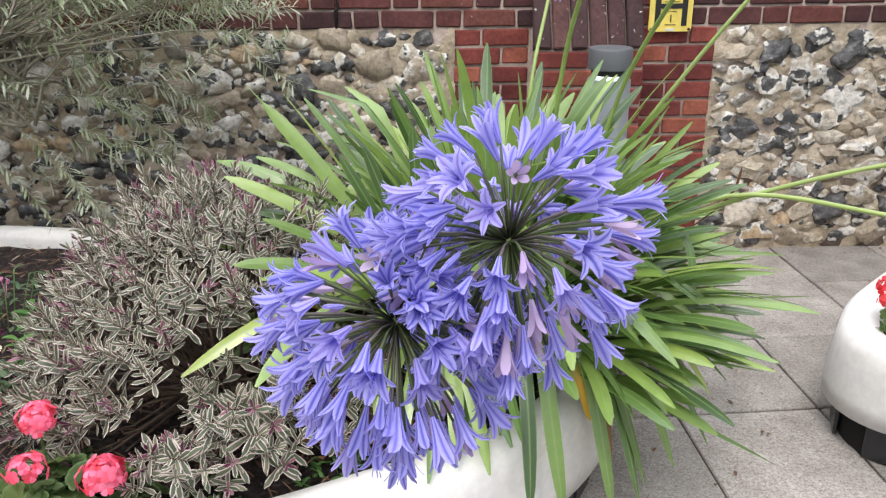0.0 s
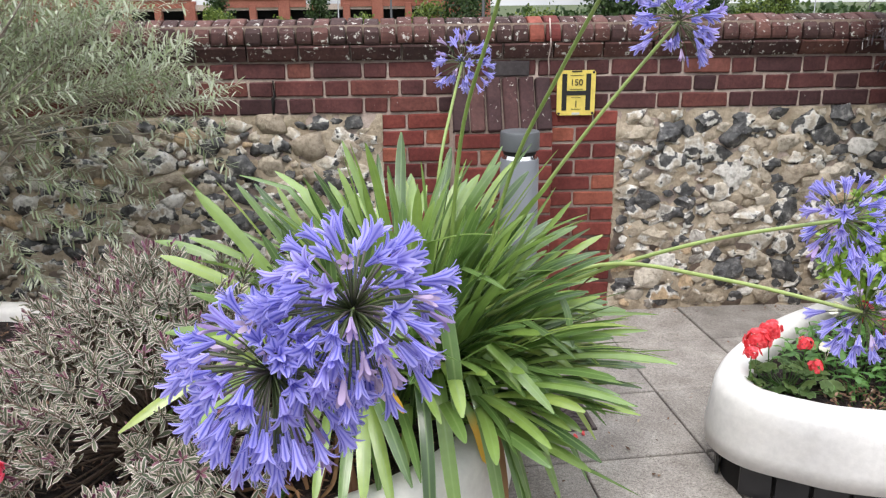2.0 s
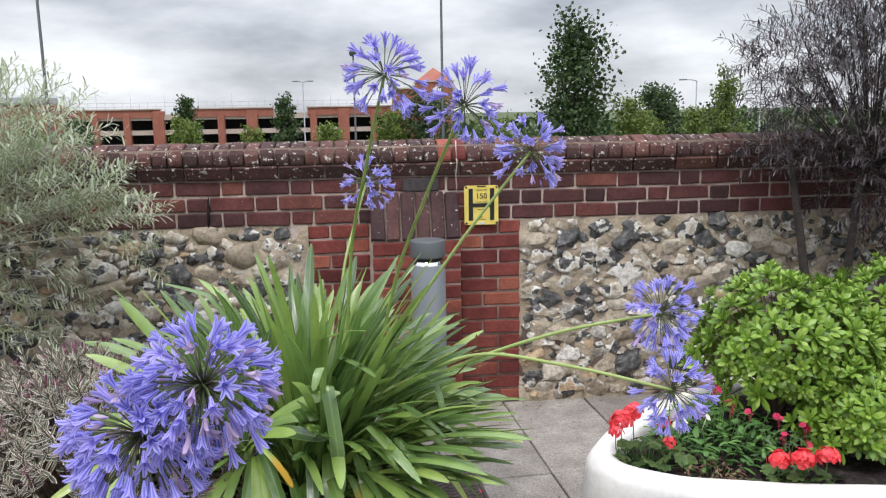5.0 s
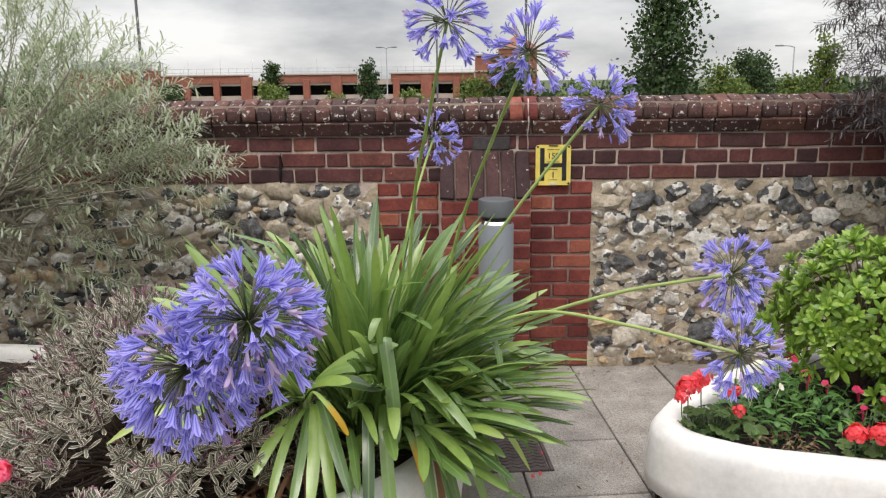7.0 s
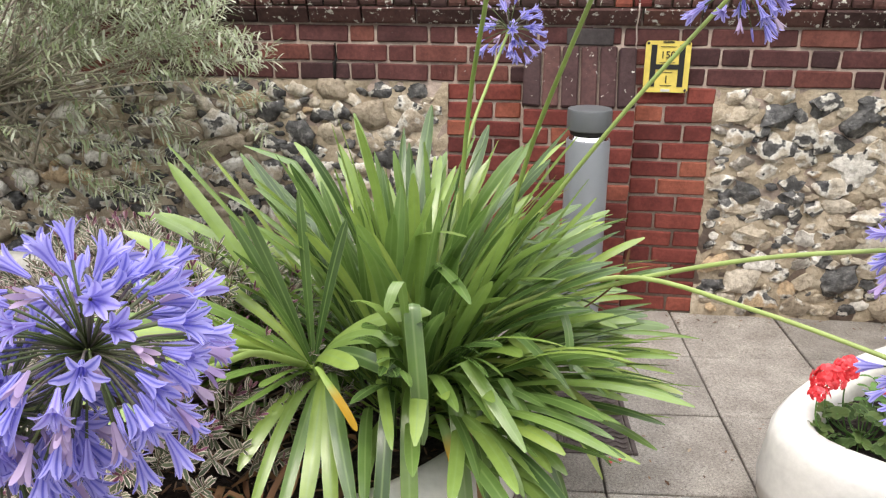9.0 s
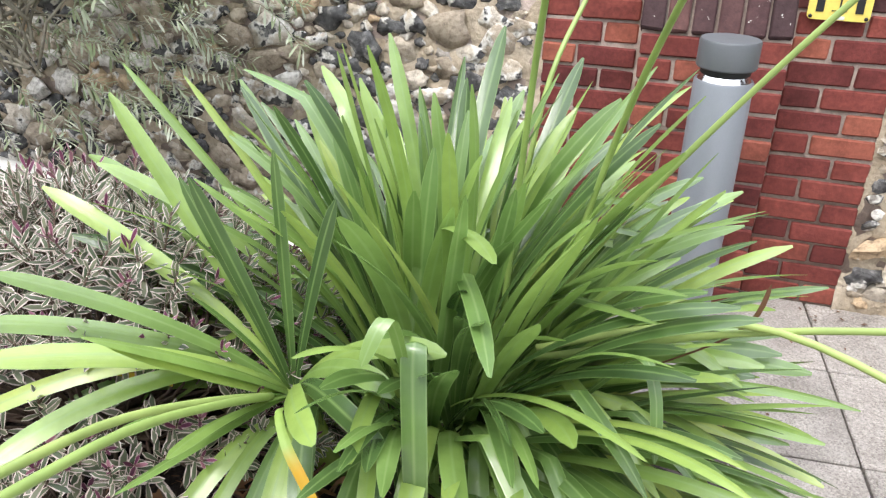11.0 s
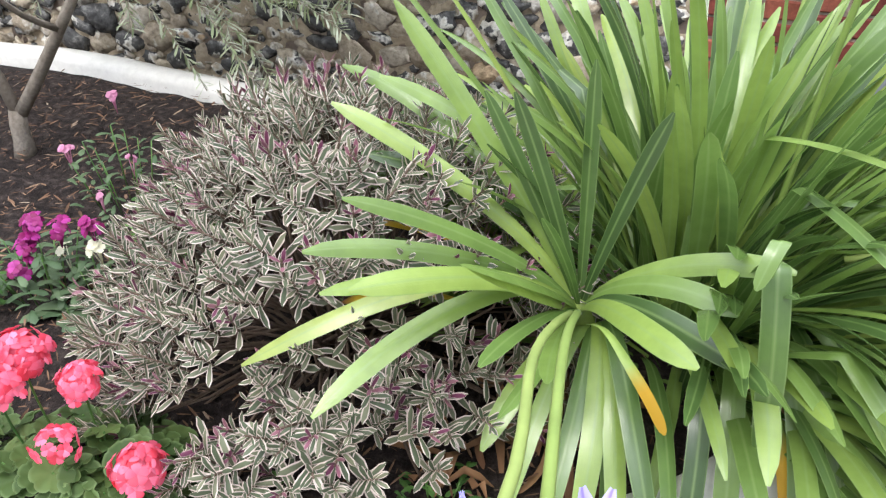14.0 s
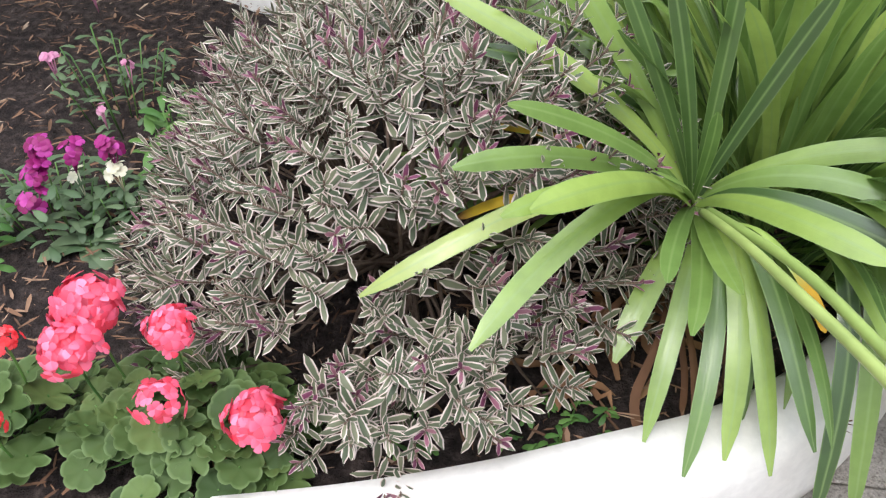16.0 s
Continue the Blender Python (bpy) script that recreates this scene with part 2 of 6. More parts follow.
def flint_mat(name, island):
    m, n, l, b = shader(name, 0.42, 0, 0.5)
    skin = ramp(n, [(0.0, (0.50, 0.43, 0.34)), (0.2, (0.40, 0.335, 0.26)), (0.36, (0.52, 0.385, 0.25)), (0.44, (0.57, 0.51, 0.43)), (0.6, (0.44, 0.37, 0.29)), (0.72, (0.33, 0.30, 0.27)), (0.80, (0.53, 0.47, 0.39)), (0.91, (0.72, 0.69, 0.65))], True)
    l.new(chance(n, island), skin.inputs[0])
    core = ramp(n, [(0.3, (0.028, 0.027, 0.029)), (0.55, (0.10, 0.098, 0.098)), (0.72, (0.30, 0.285, 0.27))])
    l.new(tex(n, l, 26, 4, 0.6, True), core.inputs[0])
    mulc = n.new("ShaderNodeMath")
    mulc.operation = "FRACT"
    mula = n.new("ShaderNodeMath")
    mula.operation = "MULTIPLY"
    mula.inputs[1].default_value = 17.3
    l.new(chance(n, island), mula.inputs[0])
    l.new(mula.outputs[0], mulc.inputs[0])
    addn = n.new("ShaderNodeMath")
    addn.inputs[1].default_value = 0.0
    sub = n.new("ShaderNodeMath")
    sub.operation = "MULTIPLY_ADD"
    sub.inputs[1].default_value, sub.inputs[2].default_value = 0.42, -0.07
    l.new(mulc.outputs[0], sub.inputs[0])
    patch = n.new("ShaderNodeTexNoise")
    patch.noise_dimensions = "4D"
    patch.inputs["Scale"].default_value, patch.inputs["Detail"].default_value = 15, 3
    spread = n.new("ShaderNodeMath")
    spread.operation = "MULTIPLY"
    spread.inputs[1].default_value = 57.0
    l.new(chance(n, island), spread.inputs[0])
    l.new(spread.outputs[0], patch.inputs["W"])
    l.new(n.new("ShaderNodeNewGeometry").outputs["Position"], patch.inputs["Vector"])
    l.new(patch.outputs["Fac"], addn.inputs[0])
    l.new(sub.outputs[0], addn.inputs[1])
    edge = ramp(n, [(0.685, (0, 0, 0)), (0.715, (1, 1, 1))])
    l.new(addn.outputs[0], edge.inputs[0])
    mott = ramp(n, [(0.32, (0.45, 0.42, 0.39)), (0.5, (0.95, 0.93, 0.9)), (0.7, (1.2, 1.2, 1.2))])
    l.new(tex(n, l, 45, 4, 0.65, True), mott.inputs[0])
    # a pale rind lies between the buff skin and the broken dark core
    rind = ramp(n, [(0.60, (0, 0, 0)), (0.66, (1, 1, 1))])
    l.new(addn.outputs[0], rind.inputs[0])
    coat = mixer(n, l, skin.outputs[0], (0.72, 0.70, 0.66), rind.outputs[0])
    l.new(mixer(n, l, mixer(n, l, coat, mott.outputs[0], 0.85, "MULTIPLY"), core.outputs[0], edge.outputs[0]), b.inputs["Base Color"])
    rr = ramp(n, [(0, (0.75,) * 3), (1, (0.22,) * 3)])
    l.new(edge.outputs[0], rr.inputs[0])
    l.new(rr.outputs[0], b.inputs["Roughness"])
    bump(n, l, b, tex(n, l, 38, 5, 0.65, True), 0.9, 0.014)
    return m


M_FLINT, M_FLINT_REST = flint_mat("flint", False), flint_mat("flint_rest", True)

STRAP_STOPS = [(0, (0.050, 0.098, 0.030)), (0.3, (0.125, 0.218, 0.058)), (0.65, (0.218, 0.335, 0.084)), (0.92, (0.30, 0.42, 0.100)), (1, (0.37, 0.46, 0.12))]
STRAP_RIB = ((0.26, 0.38, 0.13), [(0.0, (0.5,) * 3), (0.2, (0, 0, 0)), (0.86, (0, 0, 0)), (1.0, (0.6,) * 3)])
M_STRAP = leaf_mat("agapanthus_leaf", STRAP_STOPS, STRAP_RIB, 0.24, 0.32, False, 0.25, 1.0)
M_STRAP_IN = leaf_mat("agapanthus_leaf_mass", STRAP_STOPS, STRAP_RIB, 0.24, 0.32, True, 0.25, 1.0)
M_STRAP_TIP = leaf_mat("half_yellowed_leaf", STRAP_STOPS, None, 0.4, 0.28, False, 0.2, 0.5, ((0.58, 0.34, 0.03), [(0.50, (0, 0, 0)), (0.66, (1, 1, 1))]))
M_STRAP_YELLOW = leaf_mat("yellowing_leaf", [(0, (0.55, 0.40, 0.03)), (1, (0.62, 0.42, 0.04))], None, 0.4, 0.3, False, tip=((0.36, 0.17, 0.06), [(0.82, (0, 0, 0)), (0.95, (1, 1, 1))]))
M_STRAP_DRY = leaf_mat("dry_leaf", [(0, (0.10, 0.045, 0.022)), (0.6, (0.19, 0.09, 0.045)), (1, (0.34, 0.20, 0.10))], None, 0.8, 0.1, False)
M_STALK = leaf_mat("flower_stalk", [(0, (0.21, 0.30, 0.08)), (1, (0.30, 0.37, 0.12))], None, 0.4, 0.0, False)
M_PEDICEL = leaf_mat("flower_pedicel", [(0, (0.05, 0.075, 0.025)), (0.6, (0.09, 0.115, 0.04)), (1, (0.13, 0.10, 0.11))], None, 0.5, 0.0)
M_PETAL = leaf_mat("blue_petal", [(0, (0.12, 0.12, 0.54)), (0.4, (0.16, 0.155, 0.62)), (0.75, (0.22, 0.20, 0.68)), (1, (0.32, 0.22, 0.60))], ((0.50, 0.47, 0.88), [(0.12, (0, 0, 0)), (0.42, (0.75,) * 3), (1.0, (0.95,) * 3)]), 0.5, 0.35, False, 0, 0.3)
M_WILT = leaf_mat("wilted_petal", [(0, (0.38, 0.27, 0.55)), (1, (0.55, 0.44, 0.60))], None, 0.6, 0.3, False)
M_HEBE = leaf_mat("variegated_leaf", [(0, (0.072, 0.098, 0.056)), (0.5, (0.115, 0.140, 0.085)), (1, (0.18, 0.19, 0.12))], ((0.61, 0.51, 0.465), [(0.56, (0, 0, 0)), (0.74, (1, 1, 1))]), 0.5, 0.2)
M_HEBE_TIP = leaf_mat("purple_young_leaf", [(0, (0.10, 0.020, 0.055)), (0.6, (0.18, 0.045, 0.10)), (1, (0.30, 0.14, 0.17))], ((0.56, 0.44, 0.42), [(0.66, (0, 0, 0)), (0.92, (0.8,) * 3)]), 0.5, 0.2)
M_TWIG = surface("brown_twig", [(0.3, (0.09, 0.06, 0.045)), (0.7, (0.18, 0.13, 0.10))], 20, 120, 0.9, 0.5)
M_OLIVE = leaf_mat("olive_leaf", [(0, (0.24, 0.30, 0.16)), (0.3, (0.39, 0.45, 0.28)), (0.65, (0.51, 0.56, 0.42)), (1, (0.68, 0.72, 0.62))], None, 0.45, 0.48)
M_BARK = surface("pale_grey_bark", [(0.3, (0.16, 0.13, 0.105)), (0.6, (0.27, 0.235, 0.2)), (0.8, (0.36, 0.32, 0.28))], 14, 90, 0.95, 0.9, 0.01)
M_OLIVE_TWIG = surface("pale_olive_twig", [(0.3, (0.24, 0.21, 0.16)), (0.7, (0.40, 0.37, 0.30))], 20, 90, 0.9, 0.4)
M_ELDER = leaf_mat("dark_purple_leaf", [(0, (0.024, 0.018, 0.024)), (0.5, (0.065, 0.050, 0.060)), (0.85, (0.135, 0.112, 0.122)), (1, (0.25, 0.22, 0.22))], None, 0.4, 0.10)
M_ELDER_WOOD = surface("dark_bark", [(0.3, (0.03, 0.025, 0.023)), (0.7, (0.08, 0.065, 0.06))], 15, 90, 0.9, 0.6)
M_PITTO = leaf_mat("bright_evergreen_leaf", [(0, (0.095, 0.18, 0.022)), (0.5, (0.19, 0.32, 0.040)), (1, (0.32, 0.45, 0.085))], ((0.20, 0.34, 0.07), [(0.0, (0.7,) * 3), (0.2, (0, 0, 0))]), 0.35, 0.25)
M_GER_LEAF = leaf_mat("geranium_leaf", [(0, (0.038, 0.072, 0.020)), (0.5, (0.066, 0.110, 0.032)), (1, (0.105, 0.158, 0.048))], ((0.15, 0.22, 0.09), [(0.84, (0, 0, 0)), (1.0, (0.7,) * 3)]), 0.6, 0.15, False, 0, 0.25)
M_GER_PETAL = leaf_mat("coral_petal", [(0, (0.76, 0.055, 0.10)), (0.5, (0.85, 0.12, 0.22)), (1, (0.90, 0.26, 0.42))], None, 0.5, 0.3)
M_GER_RED = leaf_mat("scarlet_petal", [(0, (0.70, 0.03, 0.04)), (0.5, (0.82, 0.06, 0.08)), (1, (0.88, 0.14, 0.16))], None, 0.55, 0.3)
M_MAGENTA = leaf_mat("magenta_petal", [(0, (0.20, 0.005, 0.085)), (0.6, (0.31, 0.012, 0.17)), (1, (0.43, 0.04, 0.30))], None, 0.55, 0.25)
M_CRIMSON = leaf_mat("crimson_petal", [(0, (0.35, 0.008, 0.045)), (1, (0.5, 0.02, 0.09))], None, 0.55, 0.2)
M_WHITEPETAL = leaf_mat("cream_petal", [(0, (0.72, 0.70, 0.52)), (1, (0.82, 0.8, 0.68))], None, 0.55, 0.3)
M_PINK = leaf_mat("pink_petal", [(0, (0.55, 0.2, 0.36)), (1, (0.65, 0.32, 0.48))], None, 0.55, 0.3)
M_HERB = leaf_mat("soft_green_leaf", [(0, (0.05, 0.13, 0.03)), (0.5, (0.09, 0.2, 0.045)), (1, (0.14, 0.27, 0.07))], None, 0.5, 0.25)
M_HERB_GREY = leaf_mat("grey_green_leaf", [(0, (0.06, 0.11, 0.05)), (1, (0.13, 0.19, 0.10))], None, 0.55, 0.2)
M_TREE = leaf_mat("tree_leaf", [(0, (0.018, 0.04, 0.012)), (0.5, (0.04, 0.075, 0.022)), (1, (0.075, 0.12, 0.035))], None, 0.6, 0.2)
M_TREE_LIGHT = leaf_mat("light_tree_leaf", [(0, (0.07, 0.11, 0.018)), (0.5, (0.12, 0.17, 0.03)), (1, (0.19, 0.24, 0.05))], None, 0.6, 0.25)
M_POLE = plain("dark_lamp_post", (0.03, 0.032, 0.034), 0.5)
M_POLE_GREY = plain("galvanised_post", (0.25, 0.26, 0.27), 0.5, 0.4)
M_FARBRICK = surface("car_park_brick", [(0.3, (0.27, 0.095, 0.07)), (0.7, (0.36, 0.14, 0.10))], 0.3, 5, 0.9, 0.1)
M_FARBAND = surface("pale_parapet", [(0.3, (0.42, 0.33, 0.29)), (0.7, (0.5, 0.41, 0.36))], 0.3, 5, 0.9, 0.1)
# near-black that stands for the shade inside the car park's open decks
M_DECK_SHADE = plain("painted_deck_shade", (0.012, 0.013, 0.016), 0.8)
M_CLOCK = plain("white_dial", (0.75, 0.74, 0.7), 0.6)
M_FARGREY = plain("grey_cladding", (0.4, 0.42, 0.43), 0.7)


# ---- building helpers ----
R = random.Random(7)


class Geo:
    """Collects vertices, faces and two leaf coordinates for one mesh."""

    def __init__(self):
        self.v, self.f, self.mi, self.across, self.along = [], [], [], [], []

    def add(self, verts, faces, mi=0, across=None, along=None, m=None):
        o = len(self.v)
        self.v += [tuple(m @ Vector(p)) for p in verts] if m is not None else [tuple(p) for p in verts]
        self.f += [tuple(i + o for i in f) for f in faces]
        self.mi += [mi] * len(faces)
        self.across += across if across else [0.5] * len(verts)
        self.along += along if along else [0.0] * len(verts)

    def mesh(self, name, mats, smooth=True):
        me = bpy.data.meshes.new(name)
        me.from_pydata(self.v, [], self.f)
        for m in mats if isinstance(mats, (list, tuple)) else [mats]:
            me.materials.append(m)
        if len(me.materials) > 1:
            me.polygons.foreach_set("material_index", self.mi)
        me.polygons.foreach_set("use_smooth", [smooth] * len(me.polygons))
        for key, vals in (("across", self.across), ("along", self.along)):
            me.attributes.new(key, "FLOAT", "POINT").data.foreach_set("value", vals)
        me.update()
        return me


def part(name, me, parent, label="", m=None):
    """Links a mesh as one object under a thing or a part; m is its pose in the world."""
    ob = new(name, me)
    ob.parent = parent
    ob.matrix_parent_inverse = WORLD_OF[parent.name].inverted()
    ob.matrix_basis = m if m is not None else Matrix()
    WORLD_OF[ob.name] = ob.matrix_basis.copy()
    if label:
        tagged(ob, label)
    return ob


WORLD_OF = {}


def thing(name, me, label, category, group="", kind="", m=None):
    ob = new(name, me)
    if m is not None:
        ob.matrix_basis = m
    WORLD_OF[ob.name] = ob.matrix_basis.copy()
    return tagged(ob, label, category, group, kind)


def box(g, x0, x1, y0, y1, z0, z1, mi=0):
    v = [(x, y, z) for x in (x0, x1) for y in (y0, y1) for z in (z0, z1)]
    g.add(v, [(0, 1, 3, 2), (4, 6, 7, 5), (0, 4, 5, 1), (2, 3, 7, 6), (0, 2, 6, 4), (1, 5, 7, 3)], mi)


def soft_box(g, x0, x1, y0, y1, z0, z1, c=0.004, mi=0, jit=0.0):
    """Box with chamfered edges all round."""
    v, idx = [], {}
    for sx in (0, 1):
        for sy in (0, 1):
            for sz in (0, 1):
                p = ((x0, x1)[sx], (y0, y1)[sy], (z0, z1)[sz])
                j = [R.uniform(-jit, jit) for _ in range(3)]
                s = (1 - 2 * sx, 1 - 2 * sy, 1 - 2 * sz)
                for a in range(3):
                    q = [p[k] + j[k] + (s[k] * c if k != a else 0) for k in range(3)]
                    idx[(sx, sy, sz, a)] = len(v)
                    v.append(q)
    f = []
    for a in range(3):
        for side in (0, 1):
            o = [k for k in range(3) if k != a]
            ring = []
            for u, w in ((0, 0), (1, 0), (1, 1), (0, 1)):
                k = [0, 0, 0]
                k[a], k[o[0]], k[o[1]] = side, u, w
                ring.append(idx[(*k, a)])
            f.append(ring if (side == 1) != (a == 1) else ring[::-1])
    for a in range(3):
        b, c2 = [k for k in range(3) if k != a]
        for u in (0, 1):
            for w in (0, 1):
                k0, k1 = [0, 0, 0], [0, 0, 0]
                k0[a], k1[a] = 0, 1
                k0[b] = k1[b] = u
                k0[c2] = k1[c2] = w
                f.append([idx[(*k0, b)], idx[(*k1, b)], idx[(*k1, c2)], idx[(*k0, c2)]])
    for sx in (0, 1):
        for sy in (0, 1):
            for sz in (0, 1):
                f.append([idx[(sx, sy, sz, a)] for a in range(3)])
    g.add(v, f, mi)


def frame_of(d):
    d = Vector(d).normalized()
    u = d.cross(Vector((0, 0, 1)))
    u = u.normalized() if u.length > 1e-4 else Vector((1, 0, 0))
    return d, u, u.cross(d)


def tube(g, pts, radii, sides=6, mi=0):
    pts = [Vector(p) for p in pts]
    rs = radii if isinstance(radii, (list, tuple)) else [radii] * len(pts)
    v, f, al, ac = [], [], [], []
    for i, p in enumerate(pts):
        d, u, w = frame_of(pts[min(i + 1, len(pts) - 1)] - pts[max(i - 1, 0)])
        for k in range(sides):
            a = 2 * math.pi * k / sides
            v.append(p + rs[i] * (math.cos(a) * u + math.sin(a) * w))
            al.append(i / (len(pts) - 1))
            ac.append(0.5)
    for i in range(len(pts) - 1):
        for k in range(sides):
            f.append((i * sides + k, i * sides + (k + 1) % sides, (i + 1) * sides + (k + 1) % sides, (i + 1) * sides + k))
    f.append(tuple(range(sides))[::-1])
    f.append(tuple((len(pts) - 1) * sides + k for k in range(sides)))
    g.add(v, f, mi, ac, al)


def bezier(a, b, c, d, n):
    a, b, c, d = (Vector(p) for p in (a, b, c, d))
    return [a * (1 - t) ** 3 + 3 * b * t * (1 - t) ** 2 + 3 * c * t * t * (1 - t) + d * t ** 3 for t in (i / n for i in range(n + 1))]


def spline(pts, n, closed=False):
    """Smooth curve through the points."""
    P, out = [Vector(p) for p in pts], []
    k = len(P)
    for i in range(k if closed else k - 1):
        p0, p1, p2, p3 = (P[(i + j) % k] if closed else P[min(max(i + j, 0), k - 1)] for j in (-1, 0, 1, 2))
        for s in range(n):
            t = s / n
            out.append(0.5 * (2 * p1 + (p2 - p0) * t + (2 * p0 - 5 * p1 + 4 * p2 - p3) * t * t + (3 * p1 - p0 - 3 * p2 + p3) * t ** 3))
    return out if closed else out + [P[-1]]


def blade(g, pts, width, side=None, fold=0.25, mi=0, blunt=0.55, base=0.5, thick=0.0):
    """Strap leaf along a line: three vertices across, keeled, narrowing to a rounded tip."""
    v, f, ac, al = [], [], [], []
    n = len(pts) - 1
    for i, p in enumerate(pts):
        s = i / n
        d = (pts[min(i + 1, n)] - pts[max(i - 1, 0)]).normalized()
        u = Vector(side) if side is not None else d.cross(Vector((0, 0, 1)))
        u = (u - d * u.dot(d)).normalized() if u.length > 1e-5 else Vector((1, 0, 0))
        up = u.cross(d)
        w = 0.5 * width * (base + (1 - base) * min(1, s * 2.2)) * max(0.02, min(1, (1 - s) * (4.2 if blunt > 0.5 else 6.0))) ** blunt
        for q in (-1, 0, 1):
            v.append(p + u * w * q + up * (fold * w * (abs(q) - 0.5)))
            ac.append(abs(q))
            al.append(s)
    for i in range(n):
        for k in (0, 1):
            o = i * 3 + k
            f.append((o, o + 1, o + 4, o + 3))
    g.add(v, f, mi, ac, al)


def strap(g, pts, width, side, twist=0.0, channel=0.36):
    """Agapanthus leaf along a line: channelled, five vertices across, widest past the middle, with a rounded tip."""
    v, f, ac, al = [], [], [], []
    n = len(pts) - 1
    for i, p in enumerate(pts):
        s = i / n
        d = (pts[min(i + 1, n)] - pts[max(i - 1, 0)]).normalized()
        u = Vector(side)
        u = (u - d * u.dot(d)).normalized()
        u = Matrix.Rotation(radians(twist) * s * s, 3, d) @ u
        up = u.cross(d)
        e = max(0.0, (s - 0.80) / 0.20)
        w = 0.5 * width * (0.42 + 0.58 * min(1, s * 1.7)) * max(0.04, 1 - e ** 2.1) ** 0.55
        c = channel * (1 - 0.6 * s)
        for q in (-1, -0.5, 0, 0.5, 1):
            v.append(p + u * w * q + up * (c * w * (abs(q) ** 1.5 - 0.4)))
            ac.append(abs(q))
            al.append(s)
    for i in range(n):
        for k in range(4):
            o = i * 5 + k
            f.append((o, o + 1, o + 6, o + 5))
    g.add(v, f, 0, ac, al)


# ---- ground ----
def ground_height(x, y):
    fall = max(0.0, min(1.0, (y - 1.0) / 60.0))
    return -0.05 - 7.5 * fall * fall * (3 - 2 * fall)


g = Geo()
xs = [-1500, -400, -150, -60, -25, -10, -5, 0, 5, 10, 25, 60, 150, 400, 1500]
ys = [-1500, -300, -60, -15, -6, 0, 1, 4, 8, 14, 22, 32, 45, 61, 90, 150, 300, 700, 2500]
g.add([(x, y, ground_height(x, y)) for y in ys for x in xs], [(j * 15 + i, j * 15 + i + 1, j * 15 + i + 16, j * 15 + i + 15) for j in range(len(ys) - 1) for i in range(14)])
thing("ground", g.mesh("ground", M_GROUND), "rough grassy ground falling away behind the wall", "ground", kind="structure")

# ---- boundary wall ----
WALL_X0, WALL_X1, FLINT_TOP = -5.0, 5.0, 0.995
g = Geo()
box(g, WALL_X0, WALL_X1, 0.008, 0.24, -0.05, 1.31)
wall = thing("wall_north", g.mesh("wall_core", M_MORTAR), "boundary wall of weathered red brick and knapped flint in pale mortar", "wall", kind="structure")

# bedding of the flint panels, uneven lime mortar
for x0, x1 in ((WALL_X0, -0.796), (0.288, WALL_X1)):
    g = Geo()
    nx, nz = int((x1 - x0) / 0.022), 44
    vv = [(x0 + (x1 - x0) * i / nx, 0.004 - 0.020 * noise.noise(Vector((x0 * 3 + (x1 - x0) * i / nx * 13, 3.1, j * 0.29))) - 0.008 * noise.noise(Vector((x0 * 3 + (x1 - x0) * i / nx * 37, 7.7, j * 0.85))), -0.03 + (FLINT_TOP + 0.03) * j / nz) for j in range(nz + 1) for i in range(nx + 1)]
    g.add(vv, [(j * (nx + 1) + i, j * (nx + 1) + i + 1, (j + 1) * (nx + 1) + i + 1, (j + 1) * (nx + 1) + i) for j in range(nz) for i in range(nx)])
    part("flint_panel", g.mesh("flint_panel", M_FLINTBED), wall, "sandy mortar bed between the flints")

# mortar behind the buttress bricks
BX0, BX1, BY = -0.482, -0.026, -0.125
g = Geo()
g.add([(x, y, z) for x in (BX0 + 0.008, BX1 - 0.008) for y, z in ((0.01, -0.03), (BY + 0.008, -0.03), (BY + 0.008, 0.92), (0.01, 1.14))],
      [(0, 1, 2, 3), (7, 6, 5, 4), (1, 5, 6, 2), (2, 6, 7, 3), (0, 4, 5, 1)])
buttress = part("buttress", g.mesh("buttress", M_MORTAR), wall, "brick buttress with a sloping brick-on-edge top")

# ---- agapanthus, planters and the rest are built further down; bricks and flints come last ----


# ---- paving base and planters ----
g = Geo()
box(g, -9, 9, -9, 0.0, -0.2, -0.022)
pavement = thing("pavement", g.mesh("pavement_bed", M_JOINT), "grey concrete slab pavement with dirty joints", "pavement", kind="structure")


def offset(loop, d):
    out, k = [], len(loop)
    for i in range(k):
        t = (loop[(i + 1) % k] - loop[i - 1]).normalized()
        out.append(loop[i] + Vector((t.y, -t.x, 0)) * d)
    return out


